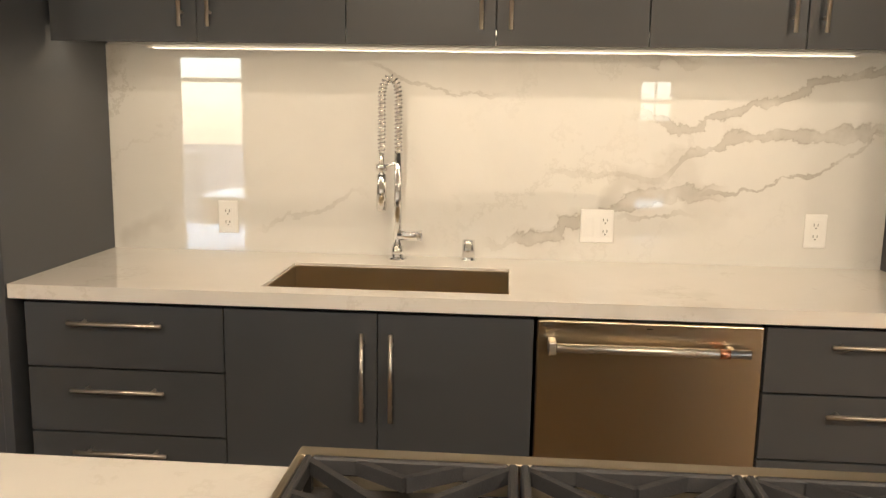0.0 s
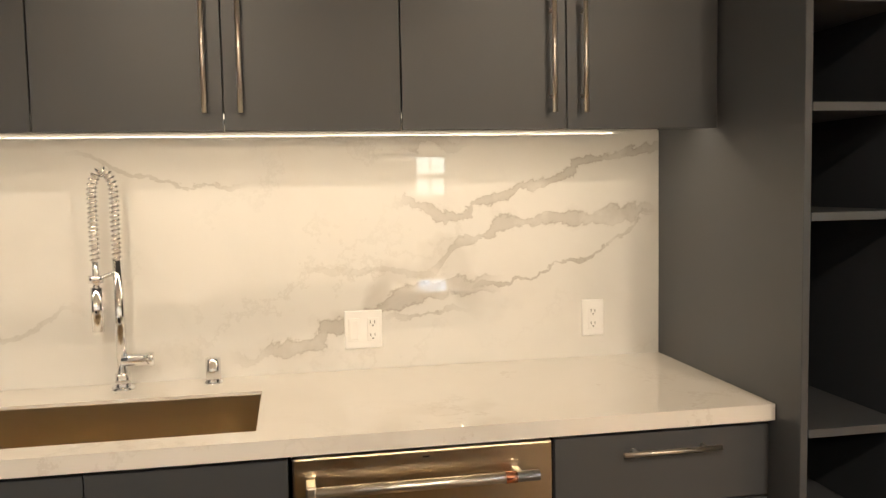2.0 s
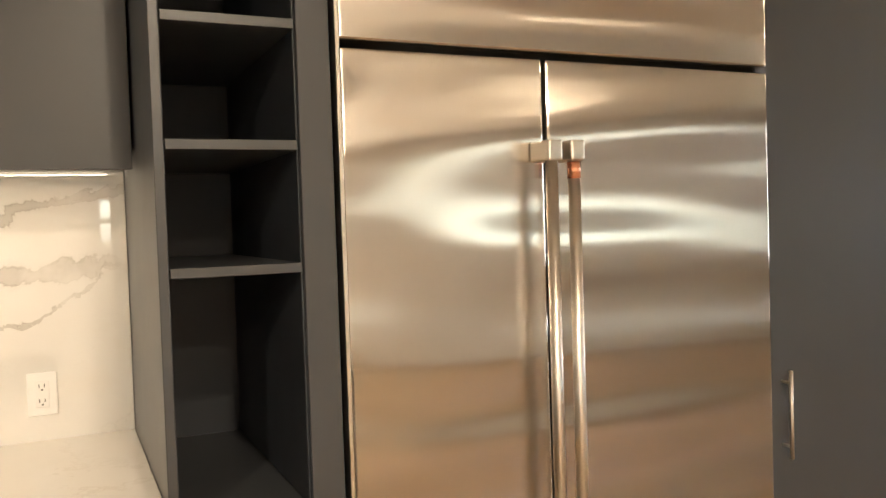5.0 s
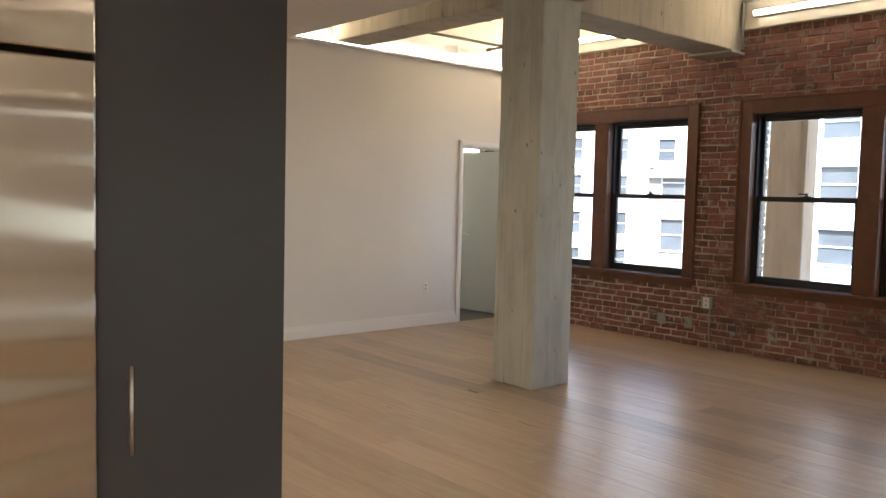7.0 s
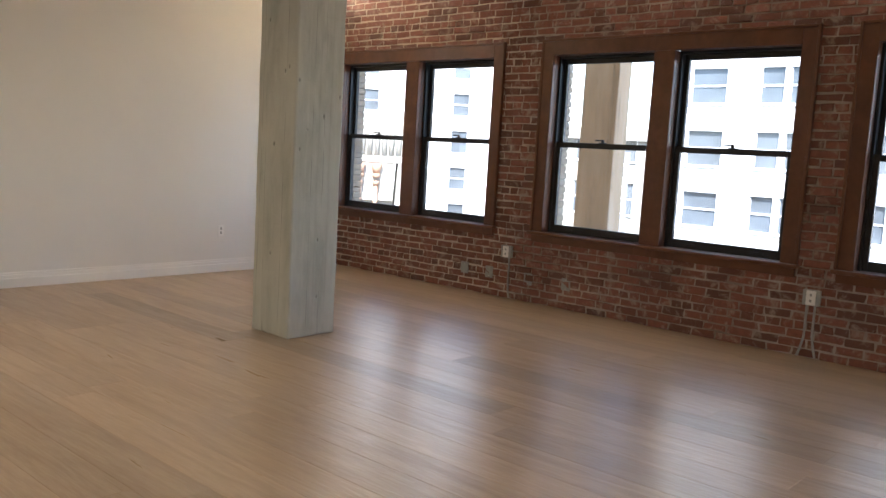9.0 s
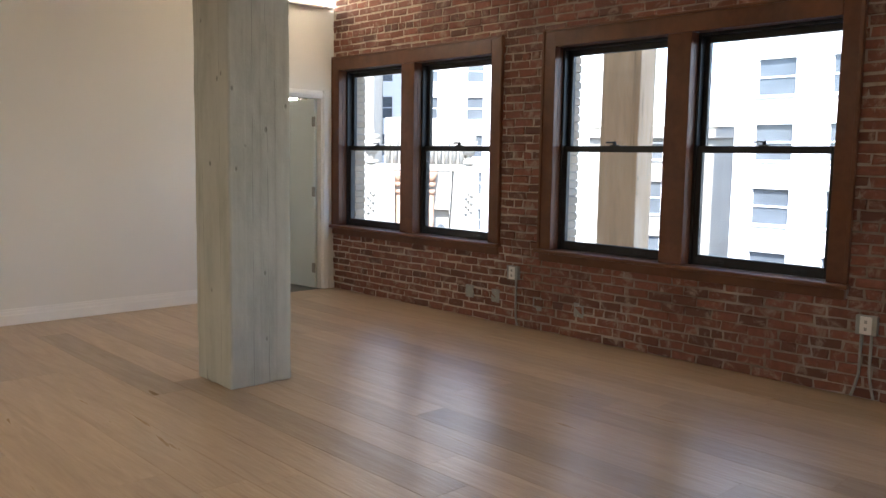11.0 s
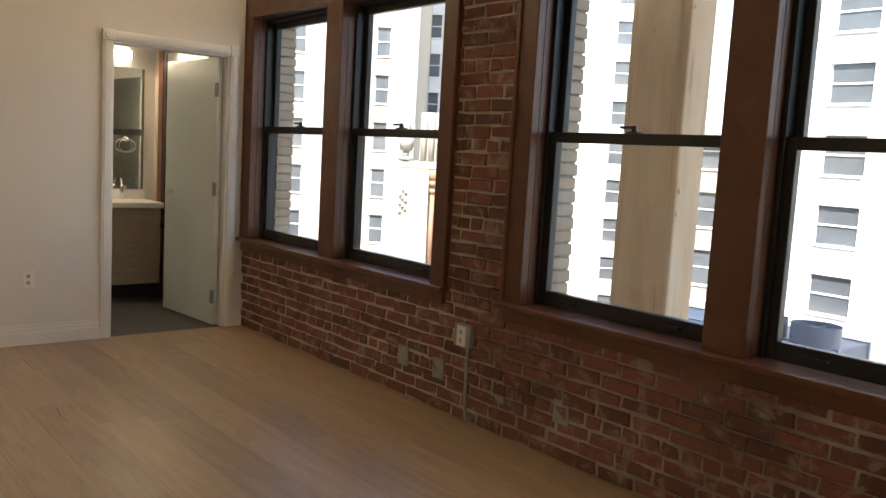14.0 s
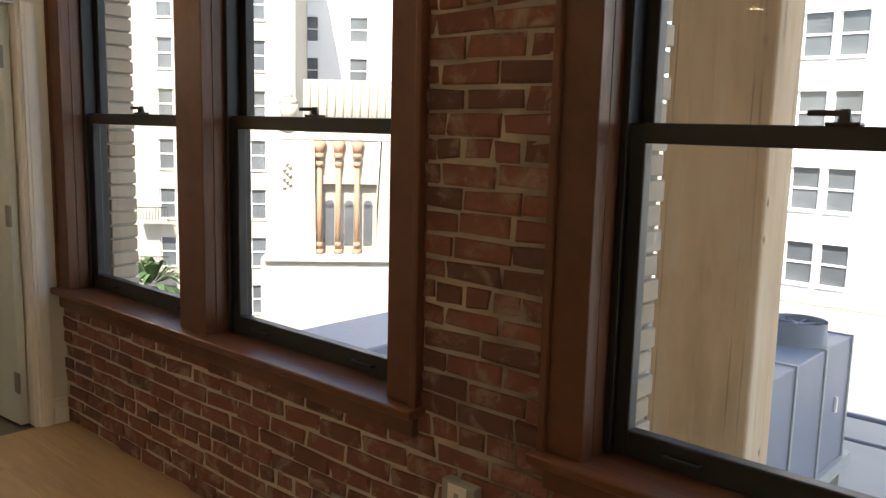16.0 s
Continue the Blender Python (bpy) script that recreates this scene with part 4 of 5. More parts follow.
area_lamp("under_cabinet_lamp", (BW / 2, -0.30, ZU + 0.030), (BW / 2, -0.22, 0.9), 2.58, 0.012, 0.68, (1.0, 0.76, 0.48))

# tall side panels, shelf tower, refrigerator and pantry
TOP = 2.13
tagged(boxes("side_panel", [(-0.03, -0.66, 0.0, -0.001, 0.018, TOP)], M_CAB, bev=0.0015), "tall grey lacquered panel at the counter end", "panel", "kitchen side panels")
tagged(boxes("tall_cabinet", [(-0.65, -0.64, 0.0, -0.032, 0.018, TOP)], M_CAB, bev=0.002), "tall grey lacquered cabinet beside the counter", "cabinet")

tower = thing("shelf_tower", (2.82, -0.748, 0), "tall narrow open grey shelf unit between counter and refrigerator", "shelf")
tx = 2.82
boxes("side", [(2.637 - tx, 0, 0, 2.656 - tx, 0.763, TOP), (2.922 - tx, 0, 0, 2.992 - tx, 0.763, TOP)], M_CAB, tower, 0.0015)
# back and thin side sheets carry the recess shade in their colour
boxes("back", [(2.656 - tx, 0.743, 0.0, 2.922 - tx, 0.763, TOP)], M_CABSHADE, tower)
boxes("lining", [(2.656 - tx, 0.018, 0.0, 2.659 - tx, 0.743, TOP), (2.919 - tx, 0.018, 0.0, 2.922 - tx, 0.743, TOP)], M_CABSHADE, tower)
for z in (0.08, 0.34, 0.60, 0.866, 1.372, 1.622, 1.868, TOP - 0.02):
    boxes("shelf", [(2.6595 - tx, 0.003, z - 0.010, 2.9185 - tx, 0.742, z + 0.010)], M_CAB, tower, 0.001)

fx0, fx1, fy = 3.006, 4.216, -0.752
fr = thing("refrigerator", ((fx0 + fx1) / 2, fy, 0), "built-in stainless steel double-door refrigerator", "refrigerator")
fw = (fx1 - fx0) / 2
boxes("body", [(-fw, 0.055, 0.0, fw, 0.75, TOP - 0.02)], M_GAPBLACK, fr)


def curved_door(name, x0, x1, z0, z1):
    bm = bmesh.new()
    box_bm(bm, x0, 0, z0, x1, 0.05, z1, 0.006, 2)
    ob = finish(name, bm, M_STEELW, fr)
    return ob


xm = 3.507 - (fx0 + fx1) / 2
curved_door("left_door", -fw + 0.006, xm - 0.005, 0.11, 1.826)
curved_door("right_door", xm + 0.005, fw - 0.006, 0.11, 1.826)
curved_door("grille_panel", -fw + 0.006, fw - 0.006, 1.842, TOP)
boxes("edge_trim", [(-fw - 0.004, -0.004, 0.0, -fw + 0.005, 0.055, TOP)], M_NICKEL, fr, 0.001)
boxes("toe_grille", [(-fw, 0.04, 0.0, fw, 0.06, 0.10)], M_BLACK, fr)
for s in (-1, 1):
    hx = xm + s * 0.030 + 0.005
    tubes("handle", [((hx, -0.062, 0.42), (hx, -0.062, 1.585), 0.0145)], M_NICKEL, fr, 16)
    boxes("handle_bracket", [(hx - 0.019, -0.082, 1.585, hx + 0.019, 0.0, 1.632), (hx - 0.019, -0.082, 0.40, hx + 0.019, 0.0, 0.447)], M_NICKEL, fr, 0.005, 2)
hx = xm + 0.035
tubes("copper_ring", [((hx, -0.062, 1.545), (hx, -0.062, 1.583), 0.0158)], M_COPPER, fr, 16)

pan = thing("pantry_cabinet", (4.53, -0.69, 0), "tall grey lacquered pantry cabinet beside the refrigerator", "cabinet")
boxes("body", [(4.224 - 4.53, 0.021, 0.10, 4.808 - 4.53, 0.708, TOP)], M_CAB, pan, 0.001)
pd = boxes("door", [(4.230 - 4.53, 0.0, 0.105, 4.808 - 4.53, 0.02, TOP - 0.003)], M_CAB, pan, 0.0012)
bar_pull(pd, (4.312 - 4.53, 0, 0.756), (4.312 - 4.53, 0, 1.006), (0, -0.032, 0))
boxes("toe_kick", [(4.224 - 4.53, 0.05, 0, 4.808 - 4.53, 0.70, 0.10)], M_BLACK, pan)
# infill above the cabinets
tagged(boxes("bulkhead", [(-0.65, -0.30, TOP + 0.003, 4.815, 0.018, ZS - 0.002)], M_CEIL), "white painted bulkhead above the cabinets", "wall", kind="structure")

# island with the range top
IX0, IX1, IY0, IY1 = -0.35, 2.45, -2.30, -1.70
isl = thing("kitchen_island", ((IX0 + IX1) / 2, (IY0 + IY1) / 2, 0), "kitchen island with white stone top and grey cabinets", "island")
ix, iy = isl.location.x, isl.location.y
RX0, RX1 = 1.095, 2.02
boxes("top", [(IX0 - ix, IY0 - iy, 0.875, RX0 - ix, IY1 - 0.035 - iy, 0.915), (RX1 - ix, IY0 - iy, 0.875, IX1 - ix, IY1 - 0.035 - iy, 0.915), (RX0 - ix, IY0 - iy, 0.80, RX1 - ix, -2.27 - iy, 0.915)], M_COUNTER, isl, 0.002)
boxes("body", [(IX0 + 0.02 - ix, IY0 + 0.03 - iy, 0.10, RX0 - 0.002 - ix, IY1 - 0.06 - iy, 0.872), (RX1 + 0.002 - ix, IY0 + 0.03 - iy, 0.10, IX1 - 0.02 - ix, IY1 - 0.06 - iy, 0.872), (RX0 - ix, IY0 + 0.02 - iy, 0.10, RX1 - ix, -2.2 - iy, 0.79)], M_CAB, isl, 0.002)
boxes("toe_kick", [(IX0 + 0.08 - ix, IY0 + 0.09 - iy, 0, RX0 - ix, IY1 - 0.13 - iy, 0.10), (RX1 - ix, IY0 + 0.09 - iy, 0, IX1 - 0.08 - ix, IY1 - 0.13 - iy, 0.10)], M_BLACK, isl)
rg = thing("gas_range", ((RX0 + RX1) / 2, -2.04, 0), "stainless steel gas range with black cast iron grates", "range")
rw = (RX1 - RX0) / 2 - 0.001
boxes("body", [(-rw, -0.155, 0.0, rw, 0.30, 0.88)], M_STEEL, rg)
boxes("rim", [(-rw, 0.305, 0.80, rw, 0.335, 0.934), (-rw, -0.155, 0.88, -rw + 0.012, 0.305, 0.934), (rw - 0.012, -0.155, 0.88, rw, 0.305, 0.934), (-rw, -0.228, 0.80, rw, -0.157, 0.934)], M_STEEL, rg, 0.003, 2)
boxes("burner_pan", [(-rw + 0.012, -0.155, 0.880, rw - 0.012, 0.304, 0.886)], M_IRON, rg)
gw = (2 * rw - 0.03) / 3
for k in range(3):
    a = -rw + 0.014 + k * (gw + 0.001)
    b = a + gw - 0.004
    g0, g1 = -0.15, 0.298
    bm = bmesh.new()
    for q in ((a, g0, 0.912, a + 0.012, g1, 0.938), (b - 0.012, g0, 0.912, b, g1, 0.938), (a + 0.012, g0, 0.912, b - 0.012, g0 + 0.012, 0.938), (a + 0.012, g1 - 0.012, 0.912, b - 0.012, g1, 0.938)):
        box_bm(bm, *q, 0.003, 1)
    mx = (a + b) / 2

    def bar(p, q, w=0.011):
        p, q = Vector((*p, 0.926)), Vector((*q, 0.926))
        d = (q - p)
        m = Matrix.Translation((p + q) / 2) @ Matrix.Rotation(math.atan2(d.y, d.x), 4, "Z")
        r = bmesh.ops.create_cube(bm, size=1.0, matrix=m @ Matrix.Diagonal((d.length, w, 0.02, 1)))
    for gy in ((g1 - 0.01), (g0 + 0.215)):
        bar((mx - 0.07, gy), (mx, gy - 0.045))
        bar((mx + 0.07, gy), (mx, gy - 0.045))
        bar((a + 0.01, gy), (mx - 0.03, gy - 0.11))
        bar((b - 0.01, gy), (mx + 0.03, gy - 0.11))
        bar((a + 0.01, gy - 0.10), (mx - 0.05, gy - 0.14))
        bar((b - 0.01, gy - 0.10), (mx + 0.05, gy - 0.14))
    for q in ((a, g0), (b - 0.012, g0), (a, g1 - 0.012), (b - 0.012, g1 - 0.012)):
        box_bm(bm, q[0], q[1], 0.886, q[0] + 0.012, q[1] + 0.012, 0.912)
    finish("grate", bm, M_IRON, rg)
    for gy in (g1 - 0.12, g0 + 0.10):
        bm = bmesh.new()
        tube_bm(bm, (mx, gy, 0.886), (mx, gy, 0.900), 0.045, 20, 0.04)
        tube_bm(bm, (mx, gy, 0.900), (mx, gy, 0.908), 0.032, 20)
        finish("burner", bm, M_IRON, rg, True)

# ---- lamps ----
for x in (-1.2, 0.9, 3.0, 5.2):
    for y in (-3.3, -5.0) + ((1.6, 3.3) if x > 5 else ()):
        dl = thing("downlight", (x, y, ZS), "round recessed ceiling downlight with white rim", "downlight", "kitchen downlights")
        bm = bmesh.new()
        bmesh.ops.create_cone(bm, cap_ends=False, segments=28, radius1=0.078, radius2=0.06, depth=0.012, matrix=Matrix.Translation((0, 0, -0.007)))
        finish("rim", bm, M_TRIM, dl, True)
        tubes("lens", [((0, 0, -0.006), (0, 0, -0.002), 0.06)], M_DISC, dl, 24)
for x, y in ((0.9, -3.3), (3.0, -3.3), (0.9, -5.0), (3.0, -5.0), (5.2, 1.6)):
    area_lamp("downlight_lamp", (x, y, ZS - 0.02), (x, y, 0), 0.12, 0.12, 7.0, WARM_SOFT)
tagged(boxes("strip_light_north", [(XS + 0.06, YW - 0.05, 3.015, 10.99, YW - 0.022, 3.040)], M_TUBE, bev=0.004), "long glowing strip light along the white wall", "strip light", kind="structure")
tagged(boxes("strip_light_ledge", [(XS + 0.003, YW - 0.06, 2.985, XB - 0.06, YW - 0.001, 3.012)], M_TRIM, bev=0.003), "white ledge carrying the strip light", "ledge", kind="structure")
for k, (y0, y1) in enumerate(((1.9, 4.05), (-1.6, 1.15), (-4.6, -1.8))):
    sl = thing("strip_light", (XB - 0.085, (y0 + y1) / 2, 3.30), "glowing fluorescent strip fixed to the edge beam", "strip light", "brick wall strip lights")
    h = (y1 - y0) / 2
    boxes("tube", [(-0.03, -h, -0.018, 0.003, h, 0.018)], M_TUBE, sl, 0.006, 2)
    boxes("housing", [(0.004, -h - 0.02, -0.03, 0.0345, h + 0.02, 0.03)], M_TRIM, sl, 0.002)
area_lamp("strip_lamp_north", (9.0, YW - 0.07, 3.10), (9.0, YW - 1.0, 3.9), 4.0, 0.03, 4.5, WARM)
area_lamp("strip_lamp_east_a", (XB - 0.13, 2.95, 3.32), (XB - 1.1, 2.95, 3.3), 2.1, 0.03, 3, WARM)
area_lamp("strip_lamp_east_b", (XB - 0.13, -0.2, 3.32), (XB - 1.1, -0.2, 3.3), 2.6, 0.03, 3, WARM)
area_lamp("vanity_lamp", (10.45, 6.0, 2.16), (10.45, 5.2, 1.2), 0.7, 0.05, 2.5, WARM_SOFT)
tagged(tubes("conduit", [((XB - 0.07, 1.27, 3.42), (XB - 0.07, 1.27, 2.97), 0.012), ((XB - 0.07, 1.27, 3.42), (XB - 0.07, 1.12, 3.42), 0.012)], M_GREYBOX), "dark electrical conduit at the beam end", "conduit")

# ceiling services
sp = thing("sprinkler_pipe", (9.3, 3.9, 3.22), "black steel sprinkler pipe under the ceiling", "pipe")
tubes("pipe", [((-2.4, 0, 0), (1.1, 0, 0), 0.017), ((1.0, 0, -0.02), (1.0, 0, 0.32), 0.015), ((1.0, -0.32, -0.01), (1.0, 0.25, -0.01), 0.014)], M_PIPE, sp)
tubes("fitting", [((0.96, 0, 0), (1.04, 0, 0), 0.026), ((1.0, -0.34, -0.01), (1.0, -0.27, -0.01), 0.02), ((1.0, 0.2, -0.01), (1.0, 0.27, -0.01), 0.02)], M_PIPE, sp)
sp2 = thing("sprinkler_pipe", (8.9, 2.55, 3.22), "black steel sprinkler pipe under the ceiling", "pipe")
tubes("pipe", [((-2.0, 0, 0), (1.9, 0, 0), 0.017)], M_PIPE, sp2)
tubes("hanger", [((-0.9, 0, 0), (-0.9, 0, 0.33), 0.005), ((1.6, 0, 0), (1.6, 0, 0.33), 0.005)], M_PIPE, sp2)
vent = thing("air_vent", (9.77, YW, 3.20), "white louvred air vent high on the wall", "vent")
boxes("frame", [(-0.13, -0.012, -0.11, -0.105, -0.001, 0.11), (0.105, -0.012, -0.11, 0.13, -0.001, 0.11), (-0.105, -0.012, 0.085, 0.105, -0.001, 0.11), (-0.105, -0.012, -0.11, 0.105, -0.001, -0.085)], M_TRIM, vent)
boxes("louvre", [(-0.105, -0.010, -0.08 + k * 0.027, 0.105, -0.001, -0.066 + k * 0.027) for k in range(6)], M_TRIM, vent)
sm_ = thing("smoke_alarm", (6.55, 3.25, ZS), "round grey-white ceiling speaker disc", "smoke alarm")
tubes("body", [((0, 0, -0.03), (0, 0, -0.001), 0.085)], M_GREYBOX, sm_, 24)

# wall plates on the white wall
for x, z, w, h in ((9.475, 0.44, 0.07, 0.115), (6.80, 0.44, 0.07, 0.115)):
    o = thing("power_outlet", (x, YW - 0.001, z), "white outlet plate low on the white wall", "outlet", "white wall outlets")
    boxes("plate", [(-w / 2, -0.006, -h / 2, w / 2, 0, h / 2)], M_PLASTIC, o, 0.003, 2)
    boxes("slots", [(-0.010, -0.0078, s - 0.012, 0.010, -0.006, s + 0.012) for s in (-0.022, 0.022)], M_GREYBOX, o)
o = thing("light_switch", (6.73, YW - 0.001, 1.15), "white thermostat and switch plate on the wall", "switch")
boxes("plate", [(-0.13, -0.006, -0.045, 0.03, 0, 0.045)], M_PLASTIC, o, 0.003, 2)
boxes("thermostat", [(0.045, -0.018, -0.05, 0.105, 0, 0.05)], M_PLASTIC, o, 0.004, 2)
boxes("display", [(0.06, -0.0188, 0.0, 0.09, -0.0178, 0.03)], M_GAPBLACK, o)

# boxes and conduit on the brick
for y, z, flush in ((2.09, 0.235, 0), (1.765, 0.232, 0), (1.285, 0.225, 1), (0.85, 0.235, 1)):
    o = thing("junction_box", (XB - 0.001, y, z), "grey metal junction box cover on the brick", "junction box", "brick wall boxes")
    boxes("cover", [(-0.016 if not flush else -0.012, -0.048, -0.058, 0.01, 0.048, 0.058)], M_GREYBOX, o, 0.003, 2)
    tubes("screw", [((-0.018, 0, 0.04), (-0.010, 0, 0.04), 0.004), ((-0.018, 0, -0.04), (-0.010, 0, -0.04), 0.004)], M_NICKEL, o)
for y, feet in ((1.545, (0.0,)), (-1.35, (0.03, -0.03))):
    o = thing("surface_outlet", (XB - 0.001, y, 0.465), "surface mounted grey metal outlet box with conduit", "outlet", "surface outlets")
    boxes("box", [(-0.048, -0.062, -0.06, 0.0, 0.062, 0.06)], M_GREYBOX, o, 0.004, 2)
    boxes("plate", [(-0.054, -0.035, -0.055, -0.048, 0.035, 0.055)], M_PLASTIC, o, 0.002)
    boxes("slots", [(-0.0555, -0.008, s - 0.01, -0.0535, 0.008, s + 0.01) for s in (-0.022, 0.022)], M_GREYBOX, o)
    for fy_ in feet:
        dy = -0.055 if fy_ == 0 else fy_ * 1.2
        path_curve("conduit", [(-0.025, fy_ - (0.03 if fy_ == 0 else 0), -0.05), (-0.025, fy_ - (0.03 if fy_ == 0 else 0), -0.30), (-0.027, fy_ + dy * 0.5 - (0.01 if fy_ == 0 else 0), -0.39), (-0.03, fy_ + dy, -0.455)], 0.0095, M_GREYBOX, o)

# ---- outside ----
tagged(boxes("ground", [(-400, -400, -16.4, 600, 600, -16)], M_STREET), "asphalt street far below the windows", "ground", kind="structure")
pil = rough_prism("pillar", 12.40, 1.275, -14.0, 12.66, 1.71, 9.0, M_TANPILLAR, 36, 0.005, 0.11)
tagged(pil, "tan weathered board-marked pillar outside the window", "pillar")
# low roof with parapet and the cooling unit
roof = thing("low_roof", (22, 3, -16), "pale flat roof of the low neighbouring building", "roof")
boxes("block", [(-8.5, -22, 0.0, 9.5, 9.5, 13.2)], M_ROOF, roof)
boxes("parapet", [(9.1, -22, 13.2, 9.5, 9.5, 13.28), (-8.5, 9.1, 13.2, 9.1, 9.5, 13.5)], M_FACADE2, roof, 0.02)
ac = thing("cooling_unit", (17.0, 3.9, -2.8), "grey sheet metal rooftop cooling unit with two round fans", "cooling unit")
boxes("cabinet", [(-1.7, -1.3, 0.85, 1.7, 1.3, 2.2)], M_ACGREY, ac, 0.015, 2)
seams = []
for k in (-1.69, -0.85, 0.0, 0.85, 1.69):
    seams += [(k - 0.022, -1.318, 0.85, k + 0.022, -1.30, 2.2), (k - 0.022, -1.318, 2.2, k + 0.022, 1.3, 2.216)]
seams += [(-1.716, k - 0.02, 0.85, -1.70, k + 0.02, 2.2) for k in (-0.65, 0.0, 0.65)]
boxes("seam", seams, M_GREYBOX, ac)
for fx_, fy_, fr_ in ((0.97, -0.96, 0.29), (0.90, -0.34, 0.27)):
    bm = bmesh.new()
    for rr_ in (fr_, fr_ - 0.03):
        bmesh.ops.create_cone(bm, cap_ends=False, segments=32, radius1=rr_, radius2=rr_, depth=0.24, matrix=Matrix.Translation((fx_, fy_, 2.32)))
    for k in range(4):
        d_ = Vector((math.cos(k * 0.785), math.sin(k * 0.785), 0)) * (fr_ - 0.02)
        tube_bm(bm, Vector((fx_, fy_, 2.40)) - d_, Vector((fx_, fy_, 2.40)) + d_, 0.010, 6)
    tube_bm(bm, (fx_, fy_, 2.2), (fx_, fy_, 2.36), 0.09, 12)
    finish("fan_shroud", bm, M_ACGREY, ac, True)
bm = bmesh.new()
bmesh.ops.create_cone(bm, cap_ends=True, segments=24, radius1=0.13, radius2=0.13, depth=0.006, matrix=Matrix.Translation((-1.35, -1.306, 1.95)) @ Matrix.Rotation(radians(90), 4, "X") @ Matrix.Diagonal((1.2, 0.75, 1, 1)))
finish("oval_badge", bm, painted("blue enamel badge", (0.03, 0.08, 0.38), 0.4), ac)
boxes("access_handle", [(1.25, -1.335, 1.45, 1.29, -1.30, 1.62)], M_PLASTIC, ac, 0.006)
boxes("skid", [(-1.75, -1.35, 0.70, 1.9, -1.15, 0.85), (-1.75, 1.15, 0.70, 1.9, 1.35, 0.85)] + [(k, sy, 0.0, k + 0.15, sy + 0.15, 0.70) for k in (-1.7, 0.0, 1.6) for sy in (-1.33, 1.18)], M_GREYBOX, ac)
rail = thing("roof_railing", (19.6, 0.0, -2.8), "pale blue-grey steel railing on the low roof", "railing")
tubes("rail", [((0, -5, 1.04), (0, 3.0, 1.04), 0.03), ((0, -5, 0.74), (0, 3.0, 0.74), 0.025)] + [((0, k, 0), (0, k, 1.04), 0.03) for k in (-5, -3, -1, 1, 2.2, 3.0)], M_ACGREY, rail)
duct = thing("roof_duct", (20.5, 10.2, -2.8), "pale sheet metal ducts lying on the roof", "duct")
boxes("duct", [(-3, -1.0, 0.2, 3, 0.2, 0.9), (-3, 0.5, 0.2, 2, 1.3, 0.7)], M_ACGREY, duct, 0.03)


def facade(name, origin, yaw, width, z0, z1, depth, rows, cols, mat, label, frame_mat, pair=False, skip=None):
    """Building block whose front lies in its local xz plane and faces -y. rows: (bottom, top); cols: (left, right)."""
    e = thing(name, origin, label, "building")
    e.rotation_euler = (0, 0, radians(yaw))
    d = 0.22
    dims = [(0, d, z0, width, depth, z1)]
    edges = sorted(rows)
    zz = z0
    for a, b in edges:
        dims.append((0, 0, zz, width, d, a))
        xx = 0
        for c0, c1 in sorted(cols):
            dims.append((xx, 0, a, c0, d, b))
            xx = c1
        dims.append((xx, 0, a, width, d, b))
        zz = b
    dims.append((0, 0, zz, width, d, z1))
    dims.append((-0.3, -0.35, z1 - 0.5, width + 0.3, 0, z1))
    boxes("wall", dims, mat, e)
    gl, frm = [], []
    for a, b in edges:
        for c0, c1 in cols:
            gl.append((c0, d - 0.03, a, c1, d - 0.004, b))
            m_ = (a + b) / 2
            frm += [(c0, 0.12, m_ - 0.04, c1, d - 0.03, m_ + 0.04), (c0, -0.10, a - 0.12, c1, 0.0, a), (c0, 0.12, a, c0 + 0.07, d - 0.03, b), (c1 - 0.07, 0.12, a, c1, d - 0.03, b)]
    for g in gl:
        boxes("window", [g], M_SHADEWIN, e)
    boxes("window_frame", frm, frame_mat, e)
    return e


rows_w = [(-14.05 + 3.13 * k, -12.32 + 3.13 * k) for k in range(1, 11)]
# front at x = 45 facing west: local x runs towards -y
cols_w = []
y_top = 24.0
for ya, yb in ((14.25, 16.2), (11.42, 12.62), (10.03, 11.2), (6.4, 7.6), (5.0, 6.2), (1.4, 2.6), (0.0, 1.2), (-3.6, -2.4), (-5.0, -3.8)):
    cols_w.append((17.2 - yb, 17.2 - ya))
facade("white_office_building", (45, 17.2, 0), -90, 36, -16, 22, 20, rows_w, cols_w, M_FACADE, "white rendered office building with sash windows", M_TRIM)
rows_b = [(-12 + 3.4 * k, -10 + 3.4 * k) for k in range(9)]
facade("cream_apartment_building", (26, 64, 0), -42, 26, -16, 20, 18, rows_b, [(1.2 + 3.1 * k, 2.3 + 3.1 * k) for k in range(8)], M_FACADE2, "cream apartment building with small balconies", M_TRIM)
facade("pale_tower_building", (50, 62, 0), -48, 30, -16, 26, 18, rows_b, [(2 + 4.2 * k, 3.6 + 4.2 * k) for k in range(7)], M_FACADE, "pale tall building behind the ornate tower", M_TRIM)
facade("brown_low_building", (49.5, 29.5, 0), -72, 9, -16, 3.4, 8, rows_b[2:5], [(0.8, 2.4), (3.2, 4.8), (5.6, 7.2)], M_FACADE2, "low beige building with dark windows", M_TRIM)
facade("street_house", (-30, -70, 0), 180, 60, -16, -3.0, 12, rows_b[:2], [(2 + 5 * k, 4 + 5 * k) for k in range(11)], M_FACADE2, "row of pale buildings across the street", M_TRIM)
